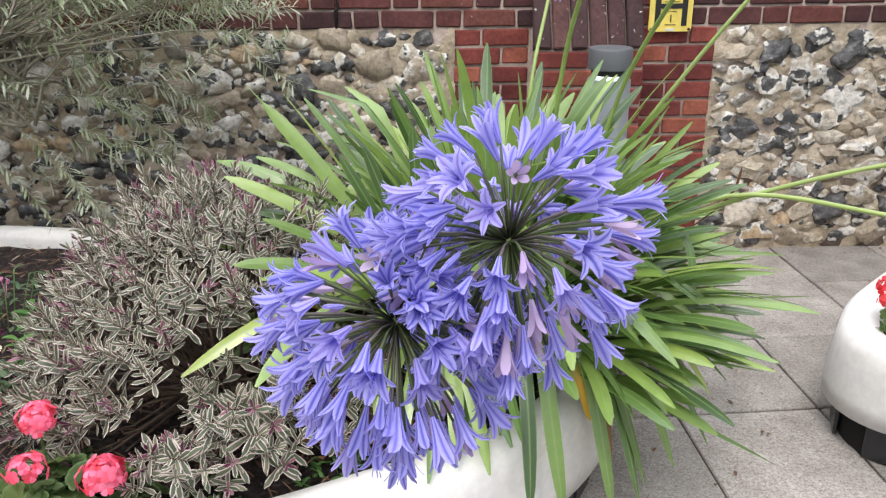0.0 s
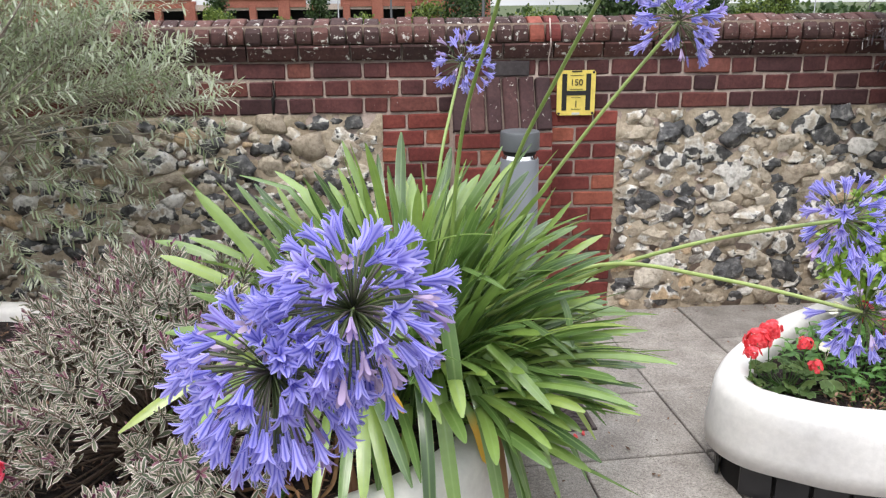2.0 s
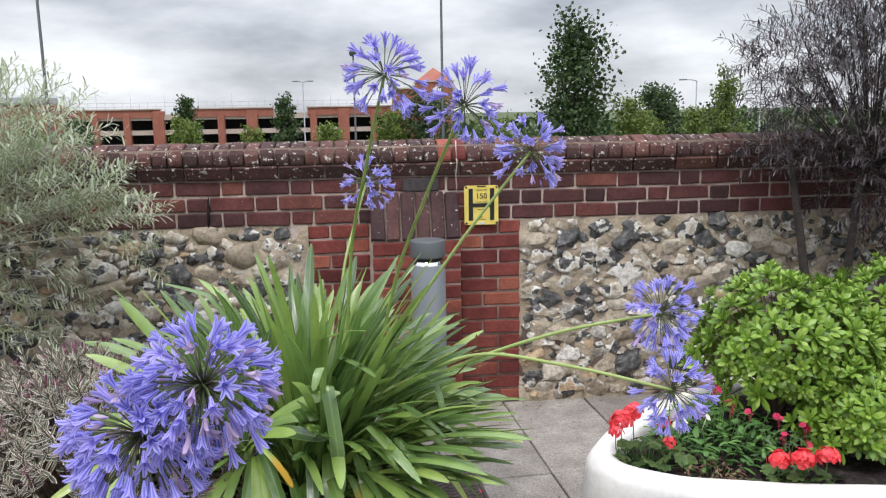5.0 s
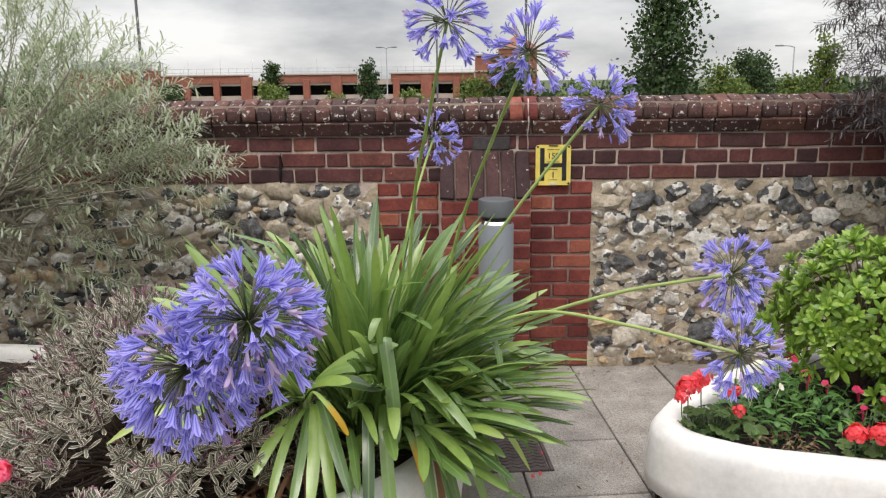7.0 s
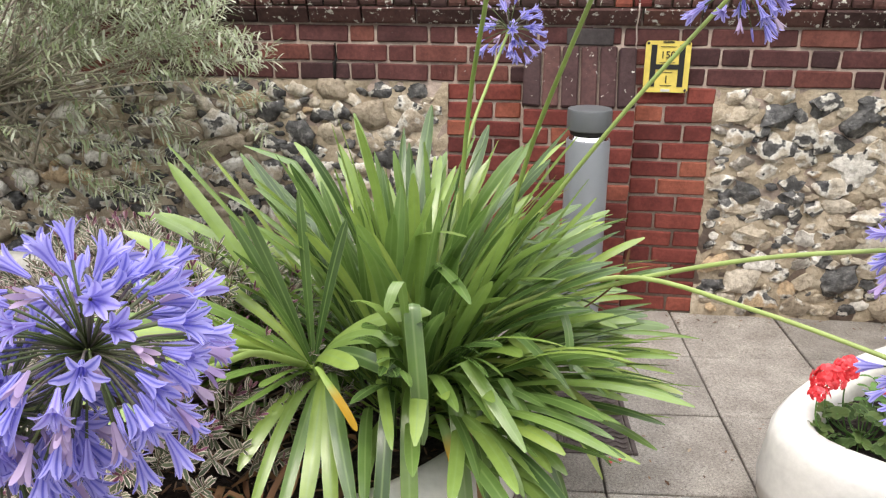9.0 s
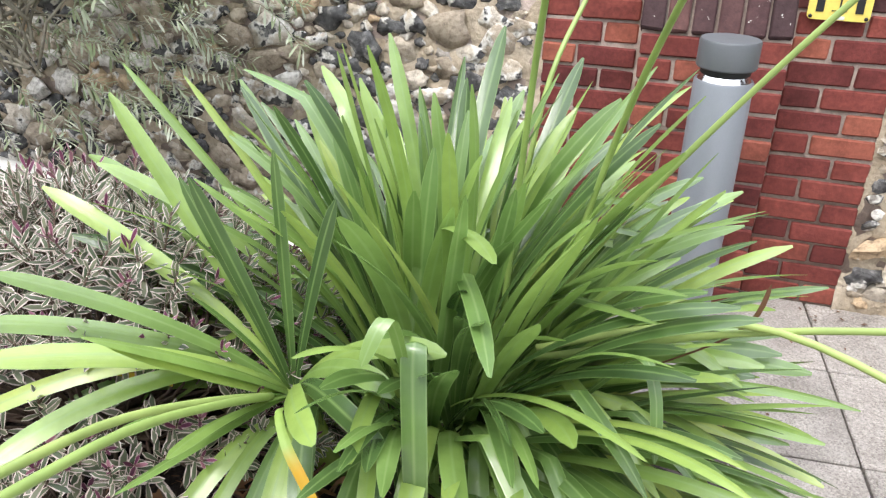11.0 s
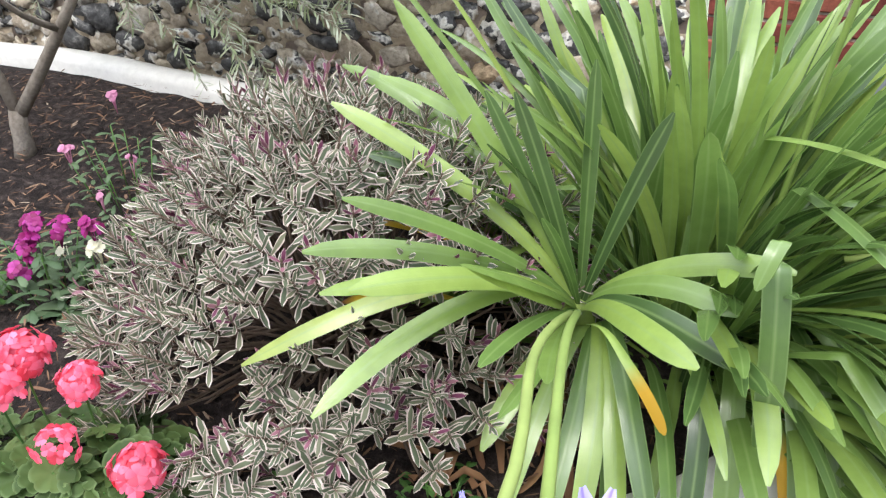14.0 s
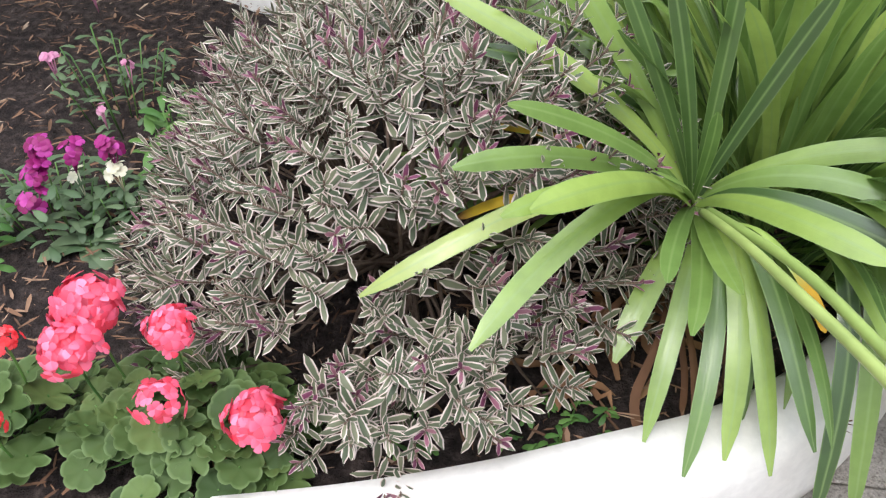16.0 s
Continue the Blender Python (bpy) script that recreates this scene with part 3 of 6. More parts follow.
def planter(name, pts, rim, width, soil, label, mat, uneven=0.004):
    """Raised bed: a rounded white wall round a soil bed, on a recessed plinth of dark tiles. pts: inner edge, anticlockwise."""
    loop = spline([(x, y, 0) for x, y in pts], 10, True)
    prof = [(0.0, -0.25), (0.004, -0.03), (0.018, -0.006), (0.045, 0.0), (width - 0.055, 0.0), (width - 0.022, -0.010), (width - 0.004, -0.035), (width, -0.075), (width + 0.012, 0.12 - rim + 0.06), (width + 0.006, 0.12 - rim), (width - 0.05, 0.115 - rim)]
    g, k = Geo(), len(loop)
    rings = [offset(loop, d) for d, _ in prof]
    v = []
    for i in range(k):
        for j, (d, z) in enumerate(prof):
            p = rings[j][i]
            w = uneven * noise.noise(Vector((p.x * 4, p.y * 4, z * 5 + 2)))
            v.append((p.x + w, p.y + w, rim + z + w * 0.7))
    q = len(prof)
    g.add(v, [(i * q + j, i * q + j + 1, ((i + 1) % k) * q + j + 1, ((i + 1) % k) * q + j) for i in range(k) for j in range(q - 1)])
    ob = thing(name, g.mesh(name, mat), label, "planter", "raised planters")
    # tiled plinth
    g = Geo()
    inner = offset(loop, width - 0.04)
    length = 0.0
    g2 = Geo()
    vv = []
    for p in offset(loop, width - 0.052):
        vv += [(p.x, p.y, -0.02), (p.x, p.y, 0.125)]
    g2.add(vv, [(2 * i, (2 * i + 2) % (2 * k), (2 * i + 3) % (2 * k), 2 * i + 1) for i in range(k)])
    part("plinth", g2.mesh("plinth", M_CRACK), ob, "dark recessed plinth")
    step, acc, prev = 0.105, 0.0, inner[0]
    tile = Geo()
    soft_box(tile, -0.048, 0.048, -0.008, 0.004, 0.004, 0.112, 0.003)
    tile_me = tile.mesh("plinth_tile", M_TILE, False)
    for i in range(1, k + 1):
        p = inner[i % k]
        d = p - prev
        while acc + d.length >= step:
            s = (step - acc) / d.length
            prev = prev + d * s
            d, acc = p - prev, 0.0
            if prev.y < -0.9 and prev.x > -1.2 and prev.x < 2.2:
                part("plinth_tile", tile_me, ob, "", pose(prev.x, prev.y, 0, 0, 0, math.degrees(math.atan2(d.y, d.x))))
        acc, prev = acc + d.length, p
    # soil
    g = Geo()
    cx, cy = sum(p.x for p in loop) / k, sum(p.y for p in loop) / k
    rr = 14
    v = [(cx, cy, soil + 0.02)]
    for j in range(1, rr + 1):
        for p in loop:
            x, y = cx + (p.x - cx) * j / rr, cy + (p.y - cy) * j / rr
            v.append((x, y, soil + 0.018 * noise.noise(Vector((x * 7, y * 7, 1))) + 0.008 * noise.noise(Vector((x * 25, y * 25, 4)))))
    f = [(0, 1 + i, 1 + (i + 1) % k) for i in range(k)]
    for j in range(rr - 1):
        f += [(1 + j * k + i, 1 + (j + 1) * k + i, 1 + (j + 1) * k + (i + 1) % k, 1 + j * k + (i + 1) % k) for i in range(k)]
    g.add(v, f)
    part("soil", g.mesh("soil", M_SOIL), ob, "dark crumbly bed soil")
    return ob, loop


RIM, SOIL = 0.345, 0.285
bed, bed_loop = planter("raised_planter", [(-3.9, -2.60), (-2.8, -2.50), (-1.85, -2.300), (-1.47, -2.198), (-1.20, -2.10), (-1.0, -2.008), (-0.81, -1.908), (-0.66, -1.775), (-0.555, -1.60), (-0.56, -1.40), (-0.70, -1.21), (-1.0, -1.03), (-1.5, -0.84), (-2.03, -0.70), (-2.54, -0.61), (-3.2, -0.55), (-3.9, -0.75), (-4.3, -1.7)], RIM, 0.125, SOIL, "large white rendered planter bed with soil and flowers", M_RENDER)
tub, tub_loop = planter("raised_planter", [(0.36, -1.485), (0.47, -1.585), (0.63, -1.655), (1.08, -1.76), (1.6, -1.84), (2.3, -1.88), (2.7, -1.5), (2.6, -0.85), (2.0, -0.6), (1.3, -0.75), (0.8, -1.0), (0.55, -1.20), (0.42, -1.35)], RIM, 0.120, SOIL, "white rendered planter on a dark tiled plinth, full of flowers", M_RENDER)


# ---- bollard ----
def lathe(g, prof, sides, cx=0.0, cy=0.0, mi=0):
    v = [(cx + r * math.cos(2 * math.pi * k / sides), cy + r * math.sin(2 * math.pi * k / sides), z) for r, z in prof for k in range(sides)]
    g.add(v, [(i * sides + k, i * sides + (k + 1) % sides, (i + 1) * sides + (k + 1) % sides, (i + 1) * sides + k) for i in range(len(prof) - 1) for k in range(sides)], mi)


BOL = (-0.22, -0.365)
bollard = new("light_bollard")
bollard.location = (*BOL, 0)
WORLD_OF[bollard.name] = pose(*BOL, 0)
tagged(bollard, "grey cylindrical light bollard standing on the pavement before the wall", "bollard")
for nm, prof, mat, lab in (("post", [(0.0, 0.0), (0.082, 0.0), (0.082, 0.842), (0.079, 0.848), (0.0, 0.848)], M_ALU, "grey tube"),
                           ("reflector", [(0.0, 0.846), (0.074, 0.848), (0.066, 0.862), (0.060, 0.870), (0.0, 0.870)], M_CHROME, "chrome reflector ring"),
                           ("lens", [(0.0, 0.866), (0.069, 0.866), (0.069, 0.886), (0.0, 0.886)], M_BLACK, "dark lamp slot"),
                           ("cap", [(0.0, 0.882), (0.080, 0.882), (0.083, 0.886), (0.083, 0.954), (0.080, 0.960), (0.0, 0.962)], M_ALU_DARK, "darker grey flat cap")):
    g = Geo()
    lathe(g, prof, 40, *BOL)
    me = g.mesh(nm, mat)
    me.set_sharp_from_angle(angle=radians(35))
    part(nm, me, bollard, lab)

# ---- hydrant sign ----
SX, SZ, SW, SH = 0.088, 1.076, 0.176, 0.202
g = Geo()


def rounded(w, h, r, n=5):
    out = []
    for cx, cz, a0 in ((w / 2 - r, h / 2 - r, 0), (-w / 2 + r, h / 2 - r, 90), (-w / 2 + r, -h / 2 + r, 180), (w / 2 - r, -h / 2 + r, 270)):
        out += [(cx + r * math.cos(radians(a0 + 90 * i / n)), cz + r * math.sin(radians(a0 + 90 * i / n))) for i in range(n + 1)]
    return out


def slab_of(g, outline, y0, y1, mi=0):
    k = len(outline)
    g.add([(x, y0, z) for x, z in outline] + [(x, y1, z) for x, z in outline], [tuple(range(k))[::1], tuple(range(k, 2 * k))[::-1]] + [(i, k + i, k + (i + 1) % k, (i + 1) % k) for i in range(k)], mi)


slab_of(g, rounded(SW, SH, 0.014), -0.004, 0.004)
sign = thing("hydrant_sign", g.mesh("sign_plate", M_YELLOW, False), "yellow enamel hydrant sign with a black H screwed to the brick", "sign", m=pose(SX, -0.022, SZ))


def on_sign(name, rects, mat, label="", y=-0.0065):
    g = Geo()
    for x0, x1, z0, z1 in rects:
        box(g, x0, x1, y, -0.0035, z0, z1)
    part(name, g.mesh(name, mat, False), sign, label, pose(SX, -0.022, SZ))


on_sign("letter_h", [(-0.066, -0.044, -0.078, 0.086), (0.044, 0.066, -0.078, 0.086), (-0.044, 0.044, -0.010, 0.010)], M_BLACK, "black letter H")
on_sign("label_strip", [(-0.022, 0.022, 0.094, 0.100)], M_BLACK, "small black unreadable strip")
on_sign("sticker", [(-0.018, 0.018, -0.098, -0.088)], M_PAPER, "worn pale sticker")
for bar in ((-0.030, 0.030, 0.078, 0.080), (-0.030, 0.030, 0.016, 0.018), (-0.022, 0.022, -0.022, -0.020), (-0.022, 0.022, -0.074, -0.072)):
    on_sign("rule_line", [bar], M_BLACK)
for txt, z, s in (("150", 0.034, 0.040), ("1", -0.064, 0.044)):
    cu = bpy.data.curves.new("digits", "FONT")
    cu.body, cu.size, cu.align_x, cu.extrude = txt, s, "CENTER", 0.0012
    cu.materials.append(M_BLACK)
    ob = new("digits", cu)
    ob.parent = sign
    ob.matrix_basis = pose(0, -0.0055, z, 90, 0, 0)
    tagged(ob, "black digits")
g = Geo()
lathe(g, [(0.0, 0.0), (0.006, 0.0), (0.005, 0.003), (0.0, 0.004)], 10)
screw_me = g.mesh("screw", M_BLACK)
for x in (-0.078, 0.078):
    for z in (-0.092, 0.092):
        part("screw", screw_me, sign, "", pose(SX, -0.022, SZ) @ pose(x, -0.004, z, 90, 0, 0))

# ---- inspection cover ----
CX, CY, CRZ = -0.178, -0.965, 4
cover = new("inspection_cover")
cover.matrix_basis = pose(CX, CY, 0, 0, 0, CRZ)
WORLD_OF[cover.name] = cover.matrix_basis.copy()
tagged(cover, "dark cast inspection cover with wavy ribs set in the paving", "drain cover")
CM = pose(CX, CY, 0, 0, 0, CRZ)
g = Geo()
for r in ((-0.125, -0.108, -0.19, 0.19), (0.108, 0.125, -0.19, 0.19), (-0.108, 0.108, -0.19, -0.173), (-0.108, 0.108, 0.173, 0.19)):
    soft_box(g, *r, -0.02, 0.008, 0.003)
part("frame", g.mesh("cover_frame", M_COVER, False), cover, "", CM)
g = Geo()
soft_box(g, -0.105, 0.105, -0.170, 0.170, -0.02, 0.005, 0.003)
part("lid", g.mesh("cover_lid", M_COVER, False), cover, "", CM)
g = Geo()
for j in range(12):
    y = -0.155 + j * 0.028
    pts = [Vector((-0.096 + i * 0.008, y + 0.007 * math.sin(i * 1.05), 0.006)) for i in range(25)]
    tube(g, pts, 0.0042, 5)
part("rib_pattern", g.mesh("cover_ribs", M_COVER), cover, "raised wavy ribs", CM)
for i, (x, y) in enumerate(((-0.10, -1.17), (-0.085, -0.80), (-0.072, -1.0), (-0.13, -1.19))):
    g = Geo()
    k = 12
    g.add([(0, 0, 0.004)] + [(0.010 * (0.5 + R.random() * 0.6) * math.cos(6.283 * j / k), 0.018 * (0.5 + R.random() * 0.6) * math.sin(6.283 * j / k), 0.0) for j in range(k)], [(0, 1 + j, 1 + (j + 1) % k) for j in range(k)])
    part("paint_mark", g.mesh("paint_mark", M_REDMARK), pavement, "faded red marking paint", pose(x, y, 0.004))


# ---- agapanthus ----
def strap_mesh(length, width, lean, curve, power=1.6, kink=None, sway=0.0, twist=0.0):
    """Strap leaf from the origin, leaning towards +x; lean and curve in degrees from upright."""
    n, p, pts = 20, Vector((0, 0, 0)), [Vector((0, 0, 0))]
    for i in range(n):
        s = (i + 0.5) / n
        a = radians(lean + curve * s ** power + (kink[1] if kink and s > kink[0] else 0))
        p = p + Vector((math.sin(a), sway * s, math.cos(a))) * (length / n)
        pts.append(p)
    g = Geo()
    strap(g, pts, width, (0, 1, 0), twist)
    return g.mesh("leaf", M_STRAP)


agapanthus = new("agapanthus_plant")
agapanthus.location = (-0.80, -1.48, SOIL)
WORLD_OF[agapanthus.name] = pose(-0.80, -1.48, SOIL)
tagged(agapanthus, "big clump of agapanthus with strap leaves and blue flower heads", "flowering plant")
STRAPS = {}
LEANS = {"up": (4, 18, 0.56, 0.76), "mid": (20, 24, 0.66, 0.84), "low": (38, 30, 0.60, 0.80), "flat": (56, 32, 0.54, 0.72), "flop": (50, 84, 0.44, 0.60)}
for key, (lean, curve, l0, l1) in LEANS.items():
    STRAPS[key] = [strap_mesh(R.uniform(l0, l1), R.uniform(0.027, 0.038), lean, curve + R.uniform(-12, 18), R.uniform(1.0, 2.2), (R.uniform(0.5, 0.8), R.uniform(30, 80)) if v in (5, 11) and key in ("mid", "low") else None, R.uniform(-0.22, 0.22), R.uniform(-45, 45)) for v in range(14)]
CEN = Vector((-0.72, -1.44, 0))
extra = Geo()
made, LEAVES = 0, 640
# the leaves fan out from the middle of the clump: upright inside, arching low outside
for i in reversed(range(LEAVES)):
    fa, fr = i * 2.39996 + 0.7, math.sqrt((i + 0.5) / LEAVES)
    az = fa + R.gauss(0, 0.48 + 0.9 * (1 - fr) ** 2)
    lean = 6 + 66 * fr ** 1.15 + R.gauss(0, 13)
    key = "up" if lean < 12 else "mid" if lean < 29 else "low" if lean < 47 else "flop" if R.random() < 0.16 else "flat"
    foot = (CEN.x + 0.17 * fr * math.cos(fa) + R.uniform(-0.03, 0.03), CEN.y + 0.21 * fr * math.sin(fa) + R.uniform(-0.03, 0.03), SOIL + R.uniform(0.03, 0.15))
    m = Matrix.Translation(foot) @ Matrix.Rotation(az, 4, "Z") @ Matrix.Rotation(radians(lean - LEANS[key][0]), 4, "Y") @ Matrix.Scale(R.uniform(0.84, 1.05), 4)
    me = R.choice(STRAPS[key])
    tip = m @ me.vertices[len(me.vertices) - 3].co
    mid = m @ me.vertices[len(me.vertices) // 2].co
    if tip.z < SOIL + 0.04 or min(tip.y, mid.y) < -2.07 or tip.x < -1.46 or (tip.y < -1.80 and tip.x < -0.78) or (mid.y < -1.74 and mid.x < -0.78):
        continue
    made += 1
    if made <= 280:
        part("leaf", me, agapanthus, "", m)
    else:
        extra.add([v.co for v in me.vertices], [tuple(p.vertices) for p in me.polygons], 0, [d.value for d in me.attributes["across"].data], [d.value for d in me.attributes["along"].data], m)
tagged(part("leaf_mass", extra.mesh("leaf_mass", M_STRAP_IN), agapanthus, "further strap leaves of the clump"), kind="stuff")
# the open fan that leans out at the front
pts = [(-0.875, -1.60, SOIL - 0.01), (-0.885, -1.65, 0.40), (-0.903, -1.70, 0.56)]
g = Geo()
tube(g, pts, [0.032, 0.027, 0.016], 9)
part("leaf_sheath", g.mesh("leaf_sheath", M_STRAP), agapanthus, "pale sheath of clasping leaf bases")


def reach(base, tip, rise, width, mat=M_STRAP, label="", n=17, face=(0, 0, 1)):
    """One long leaf from its foot to a given tip, arching by rise."""
    b, t = Vector(base), Vector(tip)
    h = t - b
    across = Vector((-h.y, h.x, 0)) * R.uniform(-0.10, 0.10)
    pts = bezier(b, b + h * 0.15 + Vector((0, 0, rise * 1.1)), b + h * 0.62 + Vector((0, 0, rise)) + across, t, n)
    g = Geo()
    strap(g, pts, width, Vector(face).cross(h), R.uniform(-25, 25))
    part("leaf", g.mesh("leaf", mat), agapanthus, label)


FRONT = (-0.903, -1.700, 0.535)
for tip, rise, w in (
        # long leaves towards the shrub
        ((-1.250, -2.010, 0.790), 0.06, 0.034), ((-1.180, -2.100, 0.800), 0.05, 0.034), ((-1.019, -2.027, 0.830), 0.02, 0.034), ((-1.150, -2.077, 0.795), 0.06, 0.042), ((-1.378, -2.020, 0.555), 0.15, 0.034), ((-1.206, -2.117, 0.590), 0.13, 0.038),
        ((-1.191, -1.993, 0.876), 0.05, 0.030), ((-1.327, -1.729, 0.881), 0.08, 0.034), ((-1.254, -1.620, 1.019), 0.05, 0.036), ((-1.398, -1.531, 0.862), 0.12, 0.030),
        # short ones facing forward
        ((-0.982, -2.063, 0.700), 0.03, 0.030), ((-0.945, -2.100, 0.655), 0.025, 0.030), ((-0.894, -2.056, 0.690), 0.02, 0.032), ((-1.022, -2.001, 0.810), 0.0, 0.038), ((-0.944, -1.894, 0.833), 0.02, 0.020),
        # towards the paving
        ((-0.665, -1.843, 0.691), 0.07, 0.040), ((-0.715, -1.999, 0.715), 0.05, 0.042), ((-0.640, -1.93, 0.665), 0.07, 0.040), ((-0.60, -1.80, 0.75), 0.07, 0.038),
        # upright ones behind
        ((-1.02, -1.76, 0.95), 0.03, 0.028), ((-0.92, -1.68, 0.98), 0.03, 0.028), ((-0.80, -1.72, 0.93), 0.03, 0.030), ((-1.08, -1.70, 0.92), 0.03, 0.026)):
    reach(FRONT, tip, rise, w * 0.93, face=(-0.12, -0.6, 0.78))
# low arching ones from beneath
for tip, rise, w in (((-1.004, -1.956, 0.418), 0.10, 0.040), ((-0.950, -2.050, 0.36), 0.15, 0.030), ((-0.890, -2.085, 0.34), 0.16, 0.030), ((-0.835, -2.06, 0.36), 0.17, 0.036), ((-0.765, -2.06, 0.34), 0.18, 0.034), ((-0.80, -1.98, 0.33), 0.16, 0.030), ((-0.72, -2.05, 0.40), 0.18, 0.036)):
    reach((-0.875, -1.665, 0.45), tip, rise, w)
for base, tip, rise, w in (((-0.614, -1.590, 0.36), (-0.054, -1.758, 0.555), 0.10, 0.038), ((-0.578, -1.440, 0.4), (-0.246, -1.490, 0.935), 0.06, 0.038), ((-0.577, -1.470, 0.38), (-0.182, -1.460, 0.845), 0.10, 0.040), ((-0.556, -1.490, 0.38), (-0.157, -1.490, 0.70), 0.14, 0.038),
                           ((-0.556, -1.510, 0.36), (-0.145, -1.550, 0.60), 0.14, 0.036), ((-0.909, -1.390, 0.4), (-1.317, -1.494, 1.036), 0.06, 0.036), ((-0.910, -1.370, 0.4), (-1.249, -1.410, 1.00), 0.06, 0.036), ((-0.593, -1.610, 0.36), (-0.404, -1.920, 0.20), 0.30, 0.036), ((-0.592, -1.630, 0.36), (-0.483, -1.970, 0.16), 0.30, 0.036),
                           ((-0.651, -1.670, 0.36), (-0.601, -2.030, 0.20), 0.32, 0.038), ((-0.711, -1.690, 0.36), (-0.680, -2.070, 0.24), 0.30, 0.034), ((-0.535, -1.530, 0.36), (-0.200, -1.710, 0.30), 0.22, 0.032),
                           ((-0.64, -1.62, 0.40), (-0.52, -1.98, 0.62), 0.12, 0.038), ((-0.66, -1.63, 0.40), (-0.60, -2.02, 0.56), 0.16, 0.036), ((-0.62, -1.60, 0.40), (-0.44, -1.93, 0.56), 0.14, 0.038), ((-0.60, -1.58, 0.40), (-0.40, -1.88, 0.70), 0.10, 0.036), ((-0.68, -1.62, 0.40), (-0.56, -1.90, 0.80), 0.06, 0.036), ((-0.63, -1.58, 0.40), (-0.47, -1.82, 0.84), 0.06, 0.036)):
    reach(base, tip, rise, w)

for tip, rise, w in (((-0.30, -1.80, 0.35), 0.20, 0.036), ((-0.33, -1.88, 0.22), 0.26, 0.034), ((-0.42, -1.95, 0.17), 0.28, 0.036), ((-0.20, -1.71, 0.46), 0.16, 0.036), ((-0.19, -1.77, 0.38), 0.18, 0.034), ((-0.13, -1.63, 0.52), 0.14, 0.038), ((-0.27, -1.91, 0.30), 0.22, 0.032), ((-0.16, -1.56, 0.62), 0.12, 0.038), ((-0.24, -1.66, 0.56), 0.14, 0.040)):
    reach((-0.60, -1.57, 0.42), tip, rise, w)


def bent(pts, width, mat=M_STRAP, label="", side=None):
    g = Geo()
    strap(g, spline(pts, 5), width, side, 8)
    part("leaf", g.mesh("leaf", mat), agapanthus, label)


bent([(-0.694, -1.590, 0.36), (-0.655, -1.740, 0.66), (-0.637, -1.825, 0.778), (-0.630, -1.860, 0.765), (-0.612, -1.905, 0.64), (-0.600, -1.925, 0.50)], 0.038, M_STRAP, "leaf folded over and hanging down", (1, 0.1, 0))
bent([(-0.700, -1.650, 0.36), (-0.655, -1.800, 0.66), (-0.645, -1.895, 0.845), (-0.653, -1.925, 0.860), (-0.667, -1.952, 0.815)], 0.022, M_STRAP, "", (1, 0.1, 0))
bent([(-0.880, -1.750, 0.55), (-0.844, -1.857, 0.633), (-0.800, -1.92, 0.628), (-0.760, -1.945, 0.585), (-0.735, -1.952, 0.540)], 0.017, M_STRAP_TIP, "leaf with a yellow dying end", (1, 0.3, 0))
bent([(-0.612, -1.630, 0.38), (-0.550, -1.730, 0.44), (-0.498, -1.790, 0.40), (-0.477, -1.830, 0.28), (-0.471, -1.840, 0.14)], 0.022, M_STRAP_DRY, "dry brown hanging leaf", (1, 0.1, 0))
bent([(-0.632, -1.650, 0.38), (-0.588, -1.770, 0.48), (-0.546, -1.840, 0.42), (-0.525, -1.870, 0.34)], 0.026, M_STRAP_TIP, "leaf with a yellowing end", (1, 0.1, 0))
bent([(-0.457, -1.490, 0.5), (-0.254, -1.590, 0.70), (-0.192, -1.650, 0.80), (-0.177, -1.660, 0.87)], 0.008, M_STRAP_DRY, "dry withered leaf", (1, 0.1, 0))
bent([(-0.515, -1.540, 0.4), (-0.351, -1.690, 0.72), (-0.309, -1.740, 0.72), (-0.293, -1.780, 0.62)], 0.018, M_STRAP, "", (1, 0.1, 0))
for i in range(6):
    x, y = -1.02 + 0.045 * i + R.uniform(-0.02, 0.02), -1.86 + R.uniform(-0.08, 0.06)
    bent([(-0.89 + R.uniform(-0.03, 0.03), -1.68, 0.38), (x * 0.5 - 0.45, y + 0.08, 0.36 + R.uniform(0, 0.06)), (x, y, 0.315), (x + R.uniform(-0.04, 0.04), y - 0.06, SOIL + 0.01)], R.uniform(0.010, 0.018), M_STRAP_DRY, "dead brown leaf on the soil", (1, 0.2, 0))
bent([(-1.02, -1.70, 0.58), (-1.12, -1.73, 0.66), (-1.26, -1.75, 0.685)], 0.022, M_STRAP_YELLOW, "short yellow leaf", (0.2, -1, 0))
bent([(-1.08, -1.79, 0.58), (-1.18, -1.85, 0.63), (-1.265, -1.885, 0.605)], 0.024, M_STRAP_YELLOW, "short yellow leaf", (0.4, -1, 0))


